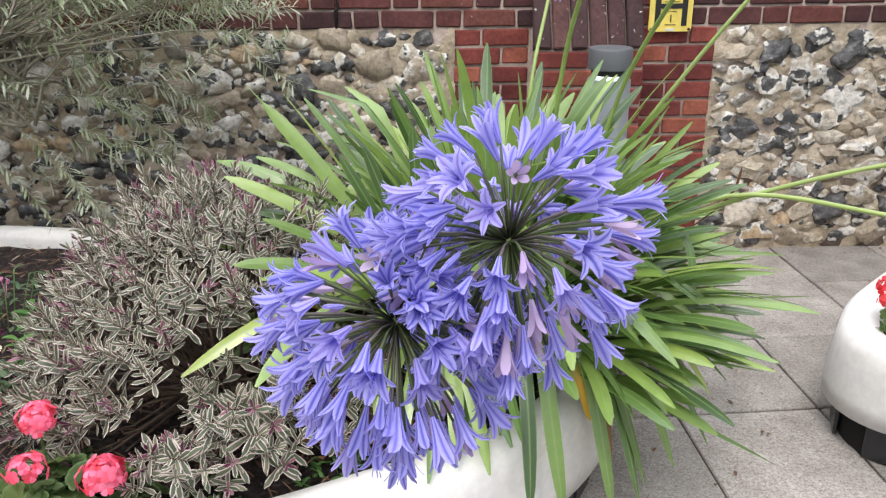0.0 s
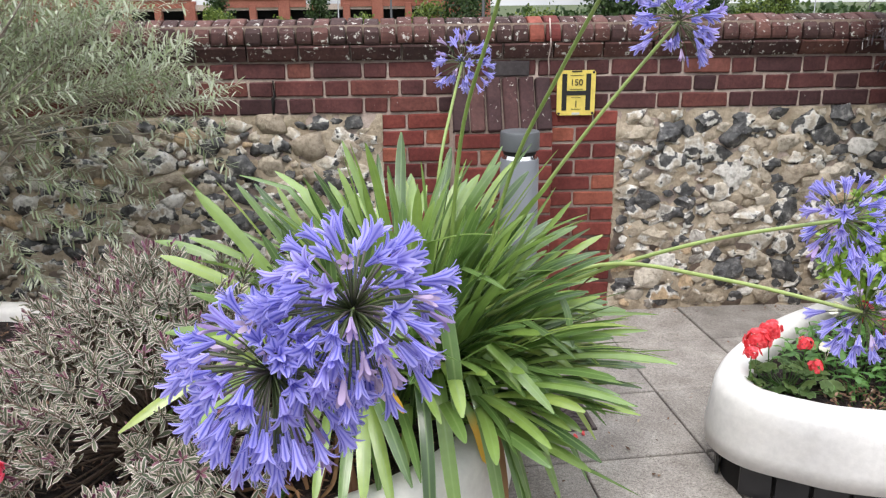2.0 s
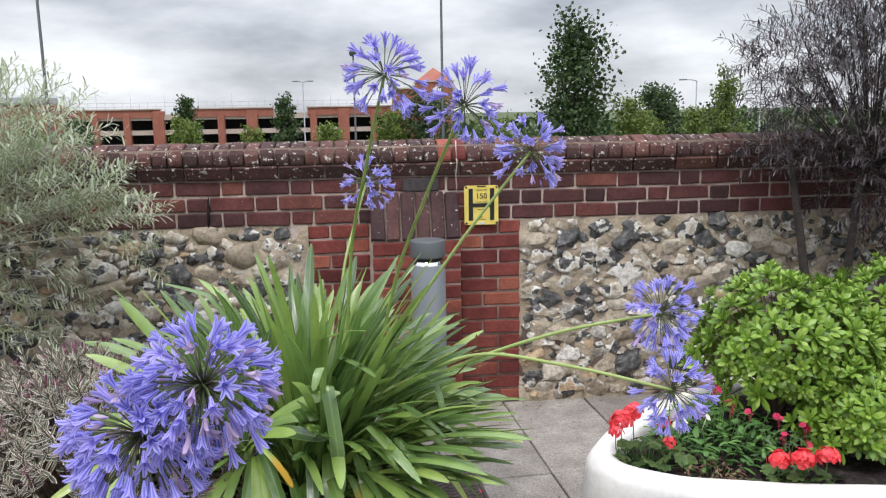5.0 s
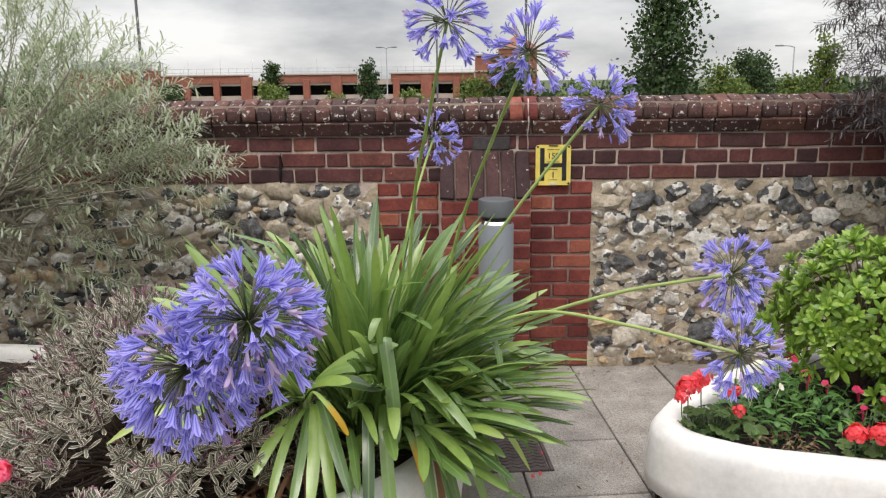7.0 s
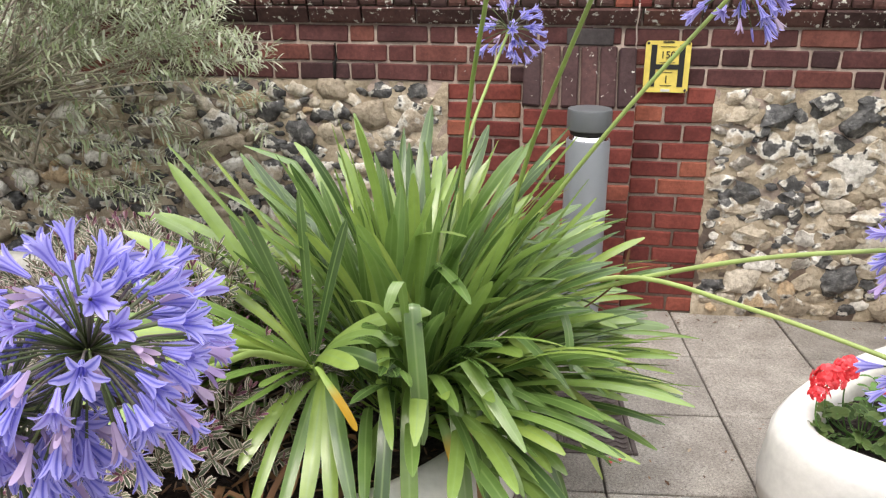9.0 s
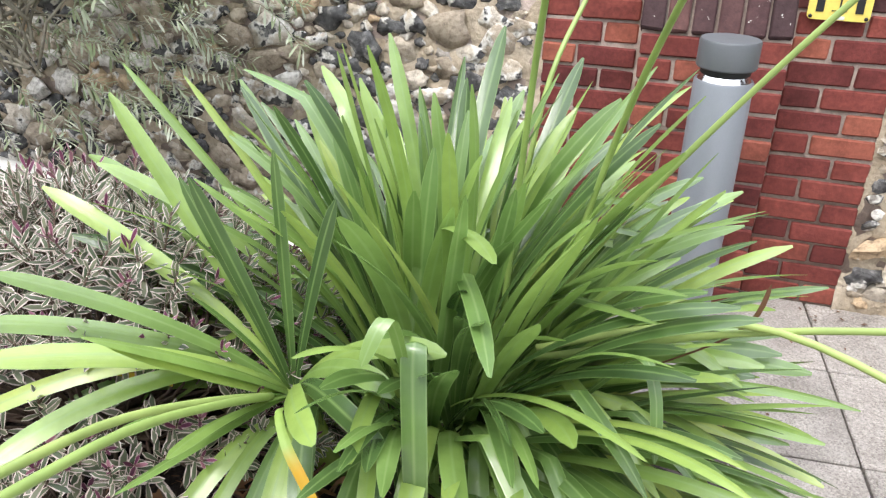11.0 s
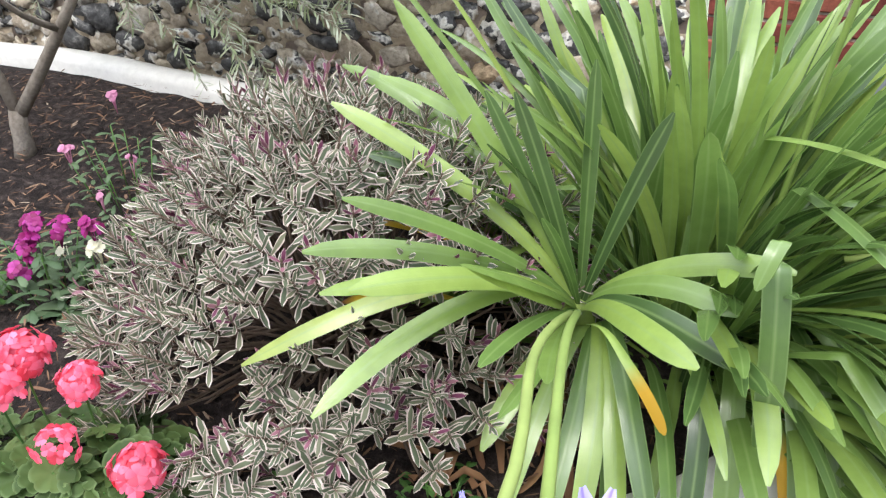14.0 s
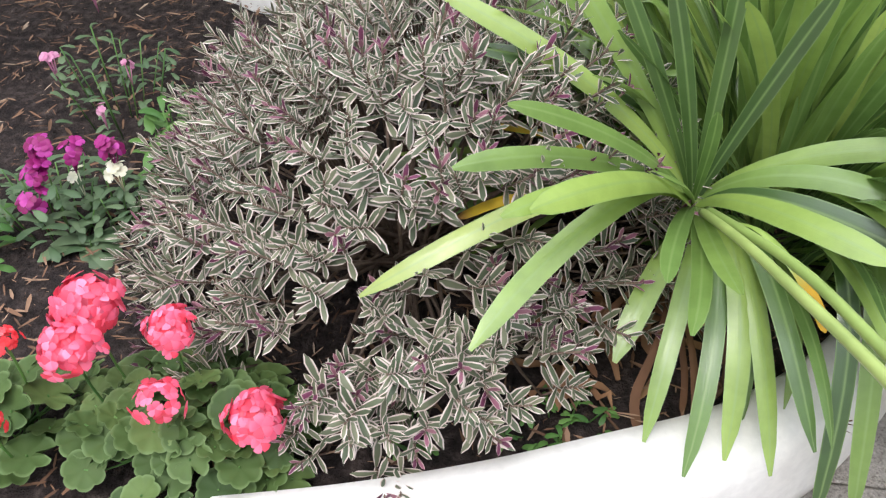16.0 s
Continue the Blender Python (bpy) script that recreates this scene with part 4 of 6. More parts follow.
def floret_mesh(openness, size, mat=M_PETAL, lobes=6):
    """Trumpet of six petals along +z, flaring by openness (0 bud, 1 wide open), with thin stamens."""
    g = Geo()
    for k in range(lobes):
        a = 2 * math.pi * k / lobes + R.uniform(-0.08, 0.08)
        wide = 0.0115 if k % 2 else 0.0088
        curl = openness * R.uniform(0.85, 1.15)
        v, ac, al = [], [], []
        p, n = Vector((0.0022, 0, 0)), 7
        for i in range(n + 1):
            s = i / n
            ang = radians((6 + 7 * s + (80 * curl) * max(0, (s - 0.50) / 0.50) ** 1.25) if openness > 0.05 else (10 - 26 * s))
            if i:
                p = p + Vector((math.sin(ang), 0, math.cos(ang))) * (size / n)
            w = wide * size / 0.05 * (0.28 + 0.72 * min(1, s * 1.5)) * max(0.1, min(1, (1 - s) * 5)) ** 0.5 * (0.5 if openness <= 0.05 else 1) * 0.5
            for q in (-1, 0, 1):
                c = Vector((p.x, q * w, p.z + abs(q) * 0.001))
                v.append(Matrix.Rotation(a, 3, "Z") @ c)
                ac.append(abs(q))
                al.append(s)
        g.add(v, [(i * 3 + j, i * 3 + j + 1, i * 3 + j + 4, i * 3 + j + 3) for i in range(n) for j in (0, 1)], 0, ac, al)
    if openness > 0.3:
        for k in range(5):
            a = 2 * math.pi * k / 5
            tube(g, [(0.001 * math.cos(a), 0.001 * math.sin(a), size * 0.5), (0.003 * math.cos(a), 0.003 * math.sin(a), size * 0.75), (0.006 * math.cos(a), 0.006 * math.sin(a) - 0.003, size * 0.95)], 0.0006, 3)
    return g.mesh("floret", mat)


FLORETS = [floret_mesh(o, s) for o, s in ((0.95, 0.056), (0.7, 0.060), (0.5, 0.058), (0.8, 0.055), (0.38, 0.056), (0.25, 0.055), (0.0, 0.038), (0.55, 0.060), (0.45, 0.052), (0.3, 0.060))]
FADED = [floret_mesh(0.15, 0.042, M_WILT, 5), floret_mesh(0.3, 0.046, M_WILT, 5)]


def umbel(stem, heart, axis, count, radius, label, size=1.0, faded=0.12, stalk=0.0065, low=-0.75, droop=0.35, full=1.0):
    """Flower head: a stalk, thin pedicels from its end and trumpet florets all round."""
    g = Geo()
    tube(g, stem, [stalk * 1.15 - stalk * 0.3 * i / (len(stem) - 1) for i in range(len(stem))], 8)
    head = part("flower_head", g.mesh("flower_stalk", M_STALK), agapanthus, label)
    heart, axis = Vector(heart), Vector(axis).normalized()
    _, u, w = frame_of(axis)
    g = Geo()
    for i in range(count):
        h = 1 - (1 - low) * (i + 0.5) / count
        a = i * 2.39996 + R.uniform(-0.3, 0.3)
        r = math.sqrt(max(0, 1 - h * h))
        d = (axis * h + (u * math.cos(a) + w * math.sin(a)) * r).normalized()
        d = (d + Vector((R.uniform(-0.15, 0.15), R.uniform(-0.15, 0.15), R.uniform(-0.15, 0.15)))).normalized()
        ped = radius * R.uniform(0.48, 0.72) * full
        e0 = heart + d * ped * 0.55
        e = heart + d * ped + Vector((0, 0, -0.10 * ped * droop))
        tube(g, [heart + d * 0.006, e0, e], [0.0011, 0.0012, 0.0017], 4)
        dd = (d + Vector((0, 0, -droop * R.uniform(0.3, 1.0)))).normalized()
        q = dd.to_track_quat("Z", "Y").to_matrix().to_4x4()
        me = R.choice(FADED) if R.random() < faded else R.choice(FLORETS)
        s = size * R.uniform(0.86, 1.1)
        part("floret", me, head, "", Matrix.Translation(e) @ q @ Matrix.Rotation(R.uniform(0, 6.28), 4, "Z") @ Matrix.Scale(s, 4))
    part("pedicel_spray", g.mesh("pedicel_spray", M_PEDICEL), head)
    return head


HEART1, HEART2 = Vector((-0.794, -2.715, 1.108)), Vector((-0.899, -2.720, 1.030))
for heart, base, axis in ((HEART1, (-0.895, -1.79, 0.60), (0.30, -0.60, 0.60)), (HEART2, (-0.905, -1.795, 0.60), (-0.40, -0.65, 0.45))):
    umbel(spline([base, (-0.895 + 0.2 * (heart.x + 0.84), -1.95, 0.70), (-0.88 + 0.3 * (heart.x + 0.84), -2.15, 0.813), (heart.x * 0.3 - 0.59, -2.45, 0.94), heart], 5), heart, axis, 136, 0.146, "large open blue agapanthus head leaning forward", 0.79, 0.18, 0.0060, -0.98, 0.85)
for heart, s0, s1, axis, cnt, rad, sz in (
        ((-0.447, -1.834, 1.655), (-0.60, -1.42, 0.55), (-0.56, -1.48, 1.1), (0.1, -0.1, 1), 46, 0.130, 0.82),
        ((-0.234, -1.86, 1.57), (-0.52, -1.42, 0.55), (-0.42, -1.46, 1.0), (0.2, -0.15, 1), 46, 0.128, 0.82),
        ((0.035, -1.46, 1.42), (-0.56, -1.42, 0.55), (-0.40, -1.42, 0.83), (0.35, -0.15, 0.9), 42, 0.135, 0.85),
        ((-0.50, -0.84, 1.275), (-0.64, -1.20, 0.55), (-0.60, -1.12, 0.95), (0.15, 0.1, 1), 34, 0.125, 0.82),
        ((0.335, -1.860, 0.965), (-0.50, -1.60, 0.64), (-0.20, -1.65, 0.78), (0.9, -0.15, 0.25), 48, 0.128, 0.82),
        ((0.300, -2.045, 0.800), (-0.50, -1.60, 0.66), (-0.20, -1.66, 0.80), (0.9, -0.2, -0.25), 48, 0.128, 0.82)):
    umbel(spline([s0, s1, (Vector(s1) + Vector(heart)) * 0.5 + Vector((0, 0, 0.02)), heart], 6), heart, axis, cnt, rad, "blue agapanthus flower head on a long green stalk", sz, 0.10, 0.0055, -0.8, 0.5)


# ---- variegated shrub ----
def sprig_mesh(pairs, size, curl):
    g = Geo()
    tube(g, [(0, 0, -0.05), (0, 0, pairs * 0.0115)], 0.0018, 4, 2)
    for i in range(pairs):
        z, t = i * 0.012, i / max(1, pairs - 1)
        ln = size * (1.0 - 0.45 * t) * R.uniform(0.85, 1.1)
        for k in range(2):
            a = i * 1.5708 + k * math.pi + R.uniform(-0.25, 0.25)
            tilt = radians(74 - 48 * t + R.uniform(-10, 10))
            p, pts = Vector((0, 0, z)), []
            for s in range(5):
                pts.append(Vector(p))
                ang = tilt + radians(curl) * s / 4
                p = p + Vector((math.cos(a) * math.sin(ang), math.sin(a) * math.sin(ang), math.cos(ang))) * ln / 4
            blade(g, pts, ln * 0.25, (-math.sin(a), math.cos(a), 0), 0.3, 1 if t > 0.70 and pairs != 8 else 0, 0.6, 0.35)
    return g.mesh("sprig", [M_HEBE, M_HEBE_TIP, M_TWIG])


SPRIGS = [sprig_mesh(R.choice((5, 6, 7, 8)), R.uniform(0.044, 0.053), R.uniform(0, 45)) for _ in range(12)]
hebe = new("variegated_shrub")
hebe.location = (-1.42, -1.66, SOIL)
WORLD_OF[hebe.name] = pose(-1.42, -1.66, SOIL)
tagged(hebe, "low mounded shrub with cream-edged grey-green and purple leaves", "shrub")


def mound(x, y):
    """Height of the shrub's top over the bed."""
    a = ((x + 1.36) / 0.48, (y + 1.66) / 0.49)
    d = a[0] * a[0] + a[1] * a[1]
    lump = 0.05 * noise.noise(Vector((x * 6, y * 6, 2.2)))
    front = 0.30 * max(0.0, (-1.72 - y))
    return SOIL + (0.50 - front) * max(0.0, 1 - d) ** 0.62 + lump if d < 1 else None


GAP_X, GAP_Y = -1.09, -1.92
spots = []
tries = 0
while len(spots) < 700 and tries < 30000:
    tries += 1
    x, y = R.uniform(-1.86, -0.89), R.uniform(-2.14, -1.070)
    h = mound(x, y)
    if h is None or (x < -1.45 and y < -2.05) or noise.noise(Vector((x * 11, y * 11, 7.3))) < -0.47 or (x > GAP_X and y < GAP_Y + 0.8 * (x - GAP_X)) or y < -2.085 + 0.42 * (x + 1.2) + 0.005 or any((x - a) ** 2 + (y - b) ** 2 < 0.00072 for a, b, _ in spots):
        continue
    # the long leaf that lies on the shrub presses the sprigs down
    along = max(0.0, min(1.0, ((-1.02 - x) * 0.36 + (-1.82 - y) * 0.21) / 0.1737))
    if (x + 1.02 + 0.36 * along) ** 2 + (y + 1.82 + 0.21 * along) ** 2 < 0.003:
        h = max(SOIL + 0.03, h - 0.10)
    spots.append((x, y, h))
spots.sort(key=lambda s: s[1])
g, rest = Geo(), Geo()
for i, (x, y, h) in enumerate(spots):
    gx = ((mound(x + 0.02, y) or SOIL) - (mound(x - 0.02, y) or SOIL)) / 0.04
    gy = ((mound(x, y + 0.02) or SOIL) - (mound(x, y - 0.02) or SOIL)) / 0.04
    nrm = Vector((-gx, -gy, 1.0)).normalized() + Vector((R.uniform(-0.4, 0.4), R.uniform(-0.4, 0.4), R.uniform(0, 0.3)))
    q = nrm.normalized().to_track_quat("Z", "Y").to_matrix().to_4x4()
    z = h - R.choice((0, 0, 0.01, 0.035, 0.07))
    me, m = R.choice(SPRIGS), Matrix.Translation((x, y, max(z, SOIL + 0.02))) @ q @ Matrix.Rotation(R.uniform(0, 6.28), 4, "Z") @ Matrix.Scale(R.uniform(0.85, 1.2), 4)
    if i < 300:
        part("sprig", me, hebe, "", m)
    else:
        for k in range(3):
            polys = [p for p in me.polygons if p.material_index == k]
            rest.add([v.co for v in me.vertices], [tuple(p.vertices) for p in polys], k, [d.value for d in me.attributes["across"].data], [d.value for d in me.attributes["along"].data], m)
    if i % 3 == 0:
        tube(g, bezier((-1.40 + R.uniform(-0.08, 0.08), -1.62 + R.uniform(-0.08, 0.08), SOIL), (-1.4 + (x + 1.4) * 0.4, -1.62 + (y + 1.62) * 0.4, SOIL + 0.12), (x, y, z - 0.12), (x, y, z - 0.01), 6), [0.005, 0.0045, 0.004, 0.0035, 0.003, 0.0025, 0.002], 4)
tagged(part("sprig_mass", rest.mesh("sprig_mass", [M_HEBE, M_HEBE_TIP, M_TWIG]), hebe, "further sprigs of the shrub"), kind="stuff")
part("branchwork", g.mesh("branchwork", M_TWIG), hebe, "thin brown branches")


# ---- geraniums ----
def disc_leaf(g, m, r, mi=0):
    """Round scalloped leaf with a dished middle and a notch at its stalk."""
    k, v, f, ac = 42, [(0, 0, -0.12 * r)], [], [0.0]
    for j in range(k):
        a = 2 * math.pi * j / k
        for rad, z in ((0.55, 0.02), (1.0, 0.10)):
            ac.append(rad)
            q = rad * r * (0.88 + 0.14 * abs(math.sin(a * 3.5)) ** 0.55 if rad == 1.0 else 1) * (0.35 if j == 0 and rad == 1.0 else 0.72 if j in (1, k - 1) and rad == 1.0 else 1)
            v.append((q * math.cos(a), q * math.sin(a), z * r + (0.07 * r * math.cos(a * 7) if rad == 1 else 0)))
    for j in range(k):
        o, p = 1 + 2 * j, 1 + 2 * ((j + 1) % k)
        f += [(0, o, p), (o, o + 1, p + 1, p)]
    g.add(v, f, mi, ac, None, m)


def petals5(g, m, r, mi=0):
    for k in range(5):
        a = 2 * math.pi * k / 5
        pts = [Vector((math.cos(a), math.sin(a), 0.12)) * (r * s) + Vector((0, 0, 0.12 * r * math.sin(s * 3))) for s in (0.02, 0.3, 0.62, 0.88, 1.0)]
        o = Geo()
        blade(o, pts, r * 0.85, (-math.sin(a), math.cos(a), 0), 0.15, 0, 0.4, 0.3)
        g.add(o.v, o.f, mi, o.across, o.along, m)


def ball_mesh(radius, count, mat):
    """Domed cluster of five-petalled florets."""
    g = Geo()
    for i in range(count):
        h = 1 - 1.2 * (i + 0.5) / count
        a = i * 2.39996
        r = math.sqrt(max(0, 1 - h * h))
        d = Vector((r * math.cos(a), r * math.sin(a), h))
        q = (d + Vector((R.uniform(-0.3, 0.3), R.uniform(-0.3, 0.3), R.uniform(-0.3, 0.3)))).normalized().to_track_quat("Z", "Y").to_matrix().to_4x4()
        petals5(g, Matrix.Translation(d * radius * R.uniform(0.72, 1.10)) @ q @ Matrix.Rotation(R.uniform(0, 6.28), 4, "Z"), radius * R.uniform(0.34, 0.44))
    return g.mesh("bloom", mat)


CORAL = [ball_mesh(0.038, 32, M_GER_PETAL), ball_mesh(0.032, 17, M_GER_PETAL), ball_mesh(0.046, 40, M_GER_PETAL)]
SCARLET = [ball_mesh(0.034, 30, M_GER_RED), ball_mesh(0.028, 18, M_GER_RED)]


def geranium(label, centre, spread, leaves, blooms, leaf_r=0.034, height=0.14):
    ob = new("geranium_plant")
    ob.location = (centre[0], centre[1], SOIL)
    WORLD_OF[ob.name] = pose(centre[0], centre[1], SOIL)
    tagged(ob, label, "flowering plant", "geraniums")
    st = Geo()
    for i in range(leaves):
        a, r = i * 2.39996, math.sqrt((i + 0.5) / leaves)
        x, y = centre[0] + spread[0] * r * math.cos(a) + R.uniform(-0.015, 0.015), centre[1] + spread[1] * r * math.sin(a) + R.uniform(-0.015, 0.015)
        z = SOIL + height * (1.05 - 0.75 * r * r) * R.uniform(0.75, 1.1)
        g = Geo()
        disc_leaf(g, Matrix(), leaf_r * R.uniform(0.7, 1.15))
        part("leaf", g.mesh("leaf", M_GER_LEAF), ob, "", pose(x, y, z, R.uniform(-28, 28) - 22 * r * math.sin(a), R.uniform(-28, 28) + 22 * r * math.cos(a), R.uniform(0, 360)))
        tube(st, bezier((centre[0], centre[1], SOIL), (centre[0], centre[1], SOIL + height * 0.4), (x, y, z - 0.05), (x, y, z), 5), 0.0018, 4)
    for (x, y, z), me, s in blooms:
        part("bloom", me, ob, "rounded cluster of bright petals", pose(x, y, z, R.uniform(-15, 15), R.uniform(-15, 15), R.uniform(0, 360)) @ Matrix.Scale(s, 4))
        tube(st, bezier((centre[0] + 0.4 * (x - centre[0]), centre[1] + 0.4 * (y - centre[1]), SOIL), (x, y, SOIL + 0.05), (x, y, z - 0.08), (x, y, z), 6), 0.0022, 5)
    part("stalk_spray", st.mesh("stalk_spray", M_HERB), ob)
    return ob


geranium("coral geranium with round scalloped leaves at the planter's edge", (-1.63, -2.13), (0.20, 0.13), 88, [((-1.640, -2.090, 0.505), CORAL[0], 0.9), ((-1.628, -2.180, 0.458), CORAL[1], 1.05), ((-1.500, -2.160, 0.420), CORAL[0], 1.1), ((-1.770, -2.140, 0.490), CORAL[0], 1.1), ((-1.775, -2.075, 0.505), CORAL[2], 1.05)], 0.031, 0.13)
geranium("scarlet geranium beside the soil", (-1.90, -2.16), (0.10, 0.10), 26, [((-1.865, -2.15, 0.50), SCARLET[1], 0.8), ((-1.85, -2.25, 0.45), SCARLET[1], 0.9)], 0.036, 0.12)
geranium("scarlet geranium spilling at the corner of the white planter", (0.463, -1.460), (0.14, 0.12), 30, [((0.376, -1.420, 0.45), SCARLET[0], 1.1), ((0.343, -1.460, 0.43), SCARLET[1], 0.9), ((0.431, -1.390, 0.47), SCARLET[0], 0.95), ((0.519, -1.520, 0.405), SCARLET[1], 0.8), ((0.541, -1.410, 0.43), SCARLET[1], 0.85)], 0.030, 0.10)
geranium("scarlet geranium in the white planter", (0.908, -1.650), (0.14, 0.10), 22, [((0.824, -1.690, 0.395), SCARLET[0], 1.0), ((0.895, -1.705, 0.40), SCARLET[0], 1.1), ((0.980, -1.710, 0.405), SCARLET[0], 1.0)], 0.028, 0.07)


# ---- pittosporum hedge ----
def rosette_mesh(count, size, mat, wide=0.36):
    g = Geo()
    for i in range(count):
        a, t = i * 2.39996, i / count
        ang = radians(20 + 62 * t + R.uniform(-8, 8))
        ln = size * (0.6 + 0.4 * t) * R.uniform(0.85, 1.1)
        p, pts = Vector((0, 0, 0.01 * (1 - t))), []
        for s in range(5):
            pts.append(Vector(p))
            aa = ang + 0.25 * s / 4
            p = p + Vector((math.cos(a) * math.sin(aa), math.sin(a) * math.sin(aa), math.cos(aa))) * ln / 4
        blade(g, pts, ln * wide, (-math.sin(a), math.cos(a), 0), 0.2, 0, 0.45, 0.3)
    return g.mesh("rosette", mat)


def bush(name, label, centre, radii, count, meshes, twig, base, inner=0.25, low=-0.55):
    ob = new(name)
    ob.location = base
    WORLD_OF[ob.name] = pose(*base)
    tagged(ob, label, "shrub")
    br = Geo()
    c = Vector(centre)
    for i in range(count):
        h = 1 - (1 - low) * (i + 0.5) / count
        a = i * 2.39996
        r = math.sqrt(max(0, 1 - h * h))
        d = Vector((r * math.cos(a), r * math.sin(a), h))
        k = (1 + 0.34 * noise.noise(d * 2.2 + c)) * (1 - inner * R.random() ** 2)
        p = c + Vector((d.x * radii[0], d.y * radii[1], d.z * radii[2])) * k
        q = (d + Vector((R.uniform(-0.35, 0.35), R.uniform(-0.35, 0.35), 0.35))).normalized().to_track_quat("Z", "Y").to_matrix().to_4x4()
        part("rosette", R.choice(meshes), ob, "", Matrix.Translation(p) @ q @ Matrix.Rotation(R.uniform(0, 6.28), 4, "Z") @ Matrix.Scale(R.uniform(0.8, 1.2), 4))
        if i % 3 == 0:
            tube(br, bezier(base, Vector(base) + Vector((0, 0, 0.1)), c + (p - c) * 0.4, p, 5), [0.009, 0.007, 0.005, 0.004, 0.003, 0.002], 4)
    part("branchwork", br.mesh("branchwork", twig), ob)
    return ob


PITTO = [rosette_mesh(R.choice((12, 14, 16)), R.uniform(0.050, 0.062), M_PITTO) for _ in range(7)]
bush("evergreen_shrub", "dense bright green evergreen shrub with glossy leaf rosettes", (1.134, -1.150, 0.60), (0.34, 0.30, 0.28), 300, PITTO, M_TWIG, (1.10, -1.16, SOIL))
bush("evergreen_shrub", "dense bright green evergreen shrub in the white planter", (1.652, -1.090, 0.58), (0.38, 0.36, 0.32), 280, PITTO, M_TWIG, (1.62, -1.10, SOIL))
bush("evergreen_shrub", "low bright green evergreen shrub in the white planter", (1.282, -1.450, 0.40), (0.22, 0.18, 0.20), 150, PITTO, M_TWIG, (1.24, -1.46, SOIL), low=-0.3)


# ---- small bedding plants ----
def herb(name, label, centre, spread, height, count, mat, leaf, blooms=(), kindword="bedding plant", upright=0.5):
    ob = new(name)
    ob.location = (centre[0], centre[1], SOIL)
    WORLD_OF[ob.name] = pose(centre[0], centre[1], SOIL)
    tagged(ob, label, kindword)
    g, st = Geo(), Geo()
    for i in range(count):
        a, r = i * 2.39996, math.sqrt((i + 0.5) / count)
        x, y = centre[0] + spread * r * math.cos(a), centre[1] + spread * r * math.sin(a)
        top = SOIL + height * (1 - 0.5 * r) * R.uniform(0.7, 1.1)
        tube(st, [(centre[0] + 0.6 * (x - centre[0]), centre[1] + 0.6 * (y - centre[1]), SOIL - 0.01), (x, y, top)], 0.0018, 4)
        for k in range(7):
            z = SOIL + (top - SOIL) * (0.25 + 0.75 * k / 6)
            b = R.uniform(0, 6.28)
            ln = leaf * R.uniform(0.7, 1.15)
            up = upright + R.uniform(-0.3, 0.3)
            pts = [Vector((x, y, z)) + Vector((math.cos(b), math.sin(b), up - 0.6 * s)) * (ln * s) for s in (0, 0.3, 0.6, 0.85, 1.0)]
            blade(g, pts, ln * 0.36, (-math.sin(b), math.cos(b), 0), 0.25, 0, 0.6, 0.3)
    tagged(part("foliage", g.mesh("foliage", mat), ob), kind="stuff")
    tagged(part("stem_spray", st.mesh("stem_spray", M_HERB), ob), kind="stuff")
    for (x, y, z), mat2, r, k in blooms:
        b = Geo()
        for j in range(k):
            d = Vector((R.uniform(-1, 1), R.uniform(-1, 1), R.uniform(-0.4, 1)))
            petals5(b, Matrix.Translation((x, y, z)) @ Matrix.Translation(d * r * 1.3) @ (d + Vector((0, -0.4, 0.6))).normalized().to_track_quat("Z", "Y").to_matrix().to_4x4(), r)
            tube(b, [(x, y, z - 0.05), Vector((x, y, z)) + d * r], 0.0012, 4)
        part("bloom", b.mesh("bloom", mat2), ob, "small cluster of petals")
    return ob


herb("bedding_plant", "bedding plant with deep magenta flowers", (-2.121, -1.690), 0.12, 0.20, 14, M_HERB_GREY, 0.05, [((-2.035, -1.690, 0.480), M_MAGENTA, 0.015, 7), ((-2.085, -1.700, 0.490), M_MAGENTA, 0.016, 9), ((-2.095, -1.735, 0.450), M_MAGENTA, 0.016, 9), ((-1.965, -1.660, 0.480), M_MAGENTA, 0.015, 6), ((-2.095, -1.765, 0.405), M_MAGENTA, 0.016, 8)])
herb("bedding_plant", "bedding plant with cream flowers", (-2.002, -1.650), 0.09, 0.13, 9, M_HERB_GREY, 0.045, [((-1.972, -1.655, 0.42), M_WHITEPETAL, 0.014, 5), ((-2.051, -1.670, 0.40), M_WHITEPETAL, 0.013, 2)])
herb("bedding_plant", "leafy bright green seedling beside the variegated shrub", (-1.958, -1.430), 0.09, 0.20, 9, M_HERB, 0.06)
herb("bedding_plant", "thin bedding plant with pale pink flowers", (-2.182, -1.290), 0.16, 0.28, 12, M_HERB_GREY, 0.04, [((-2.200, -1.240, 0.58), M_PINK, 0.010, 5), ((-2.229, -1.410, 0.50), M_PINK, 0.011, 5), ((-2.087, -1.490, 0.44), M_PINK, 0.008, 4), ((-2.080, -1.370, 0.48), M_PINK, 0.008, 4)])
herb("bedding_plant", "grey-green leafy bedding plant", (-2.296, -1.840), 0.16, 0.14, 16, M_HERB, 0.05)
herb("weed", "small rosette weed growing in the soil", (-2.019, -1.750), 0.02, 0.03, 5, M_HERB_GREY, 0.075, (), "weed", 0.35)
herb("weed", "small green weed at the edge of the soil", (-1.072, -1.990), 0.10, 0.05, 14, M_HERB, 0.024, (), "weed")
herb("weed", "small green weed under the shrub", (-1.320, -2.050), 0.06, 0.05, 6, M_HERB, 0.022, (), "weed")
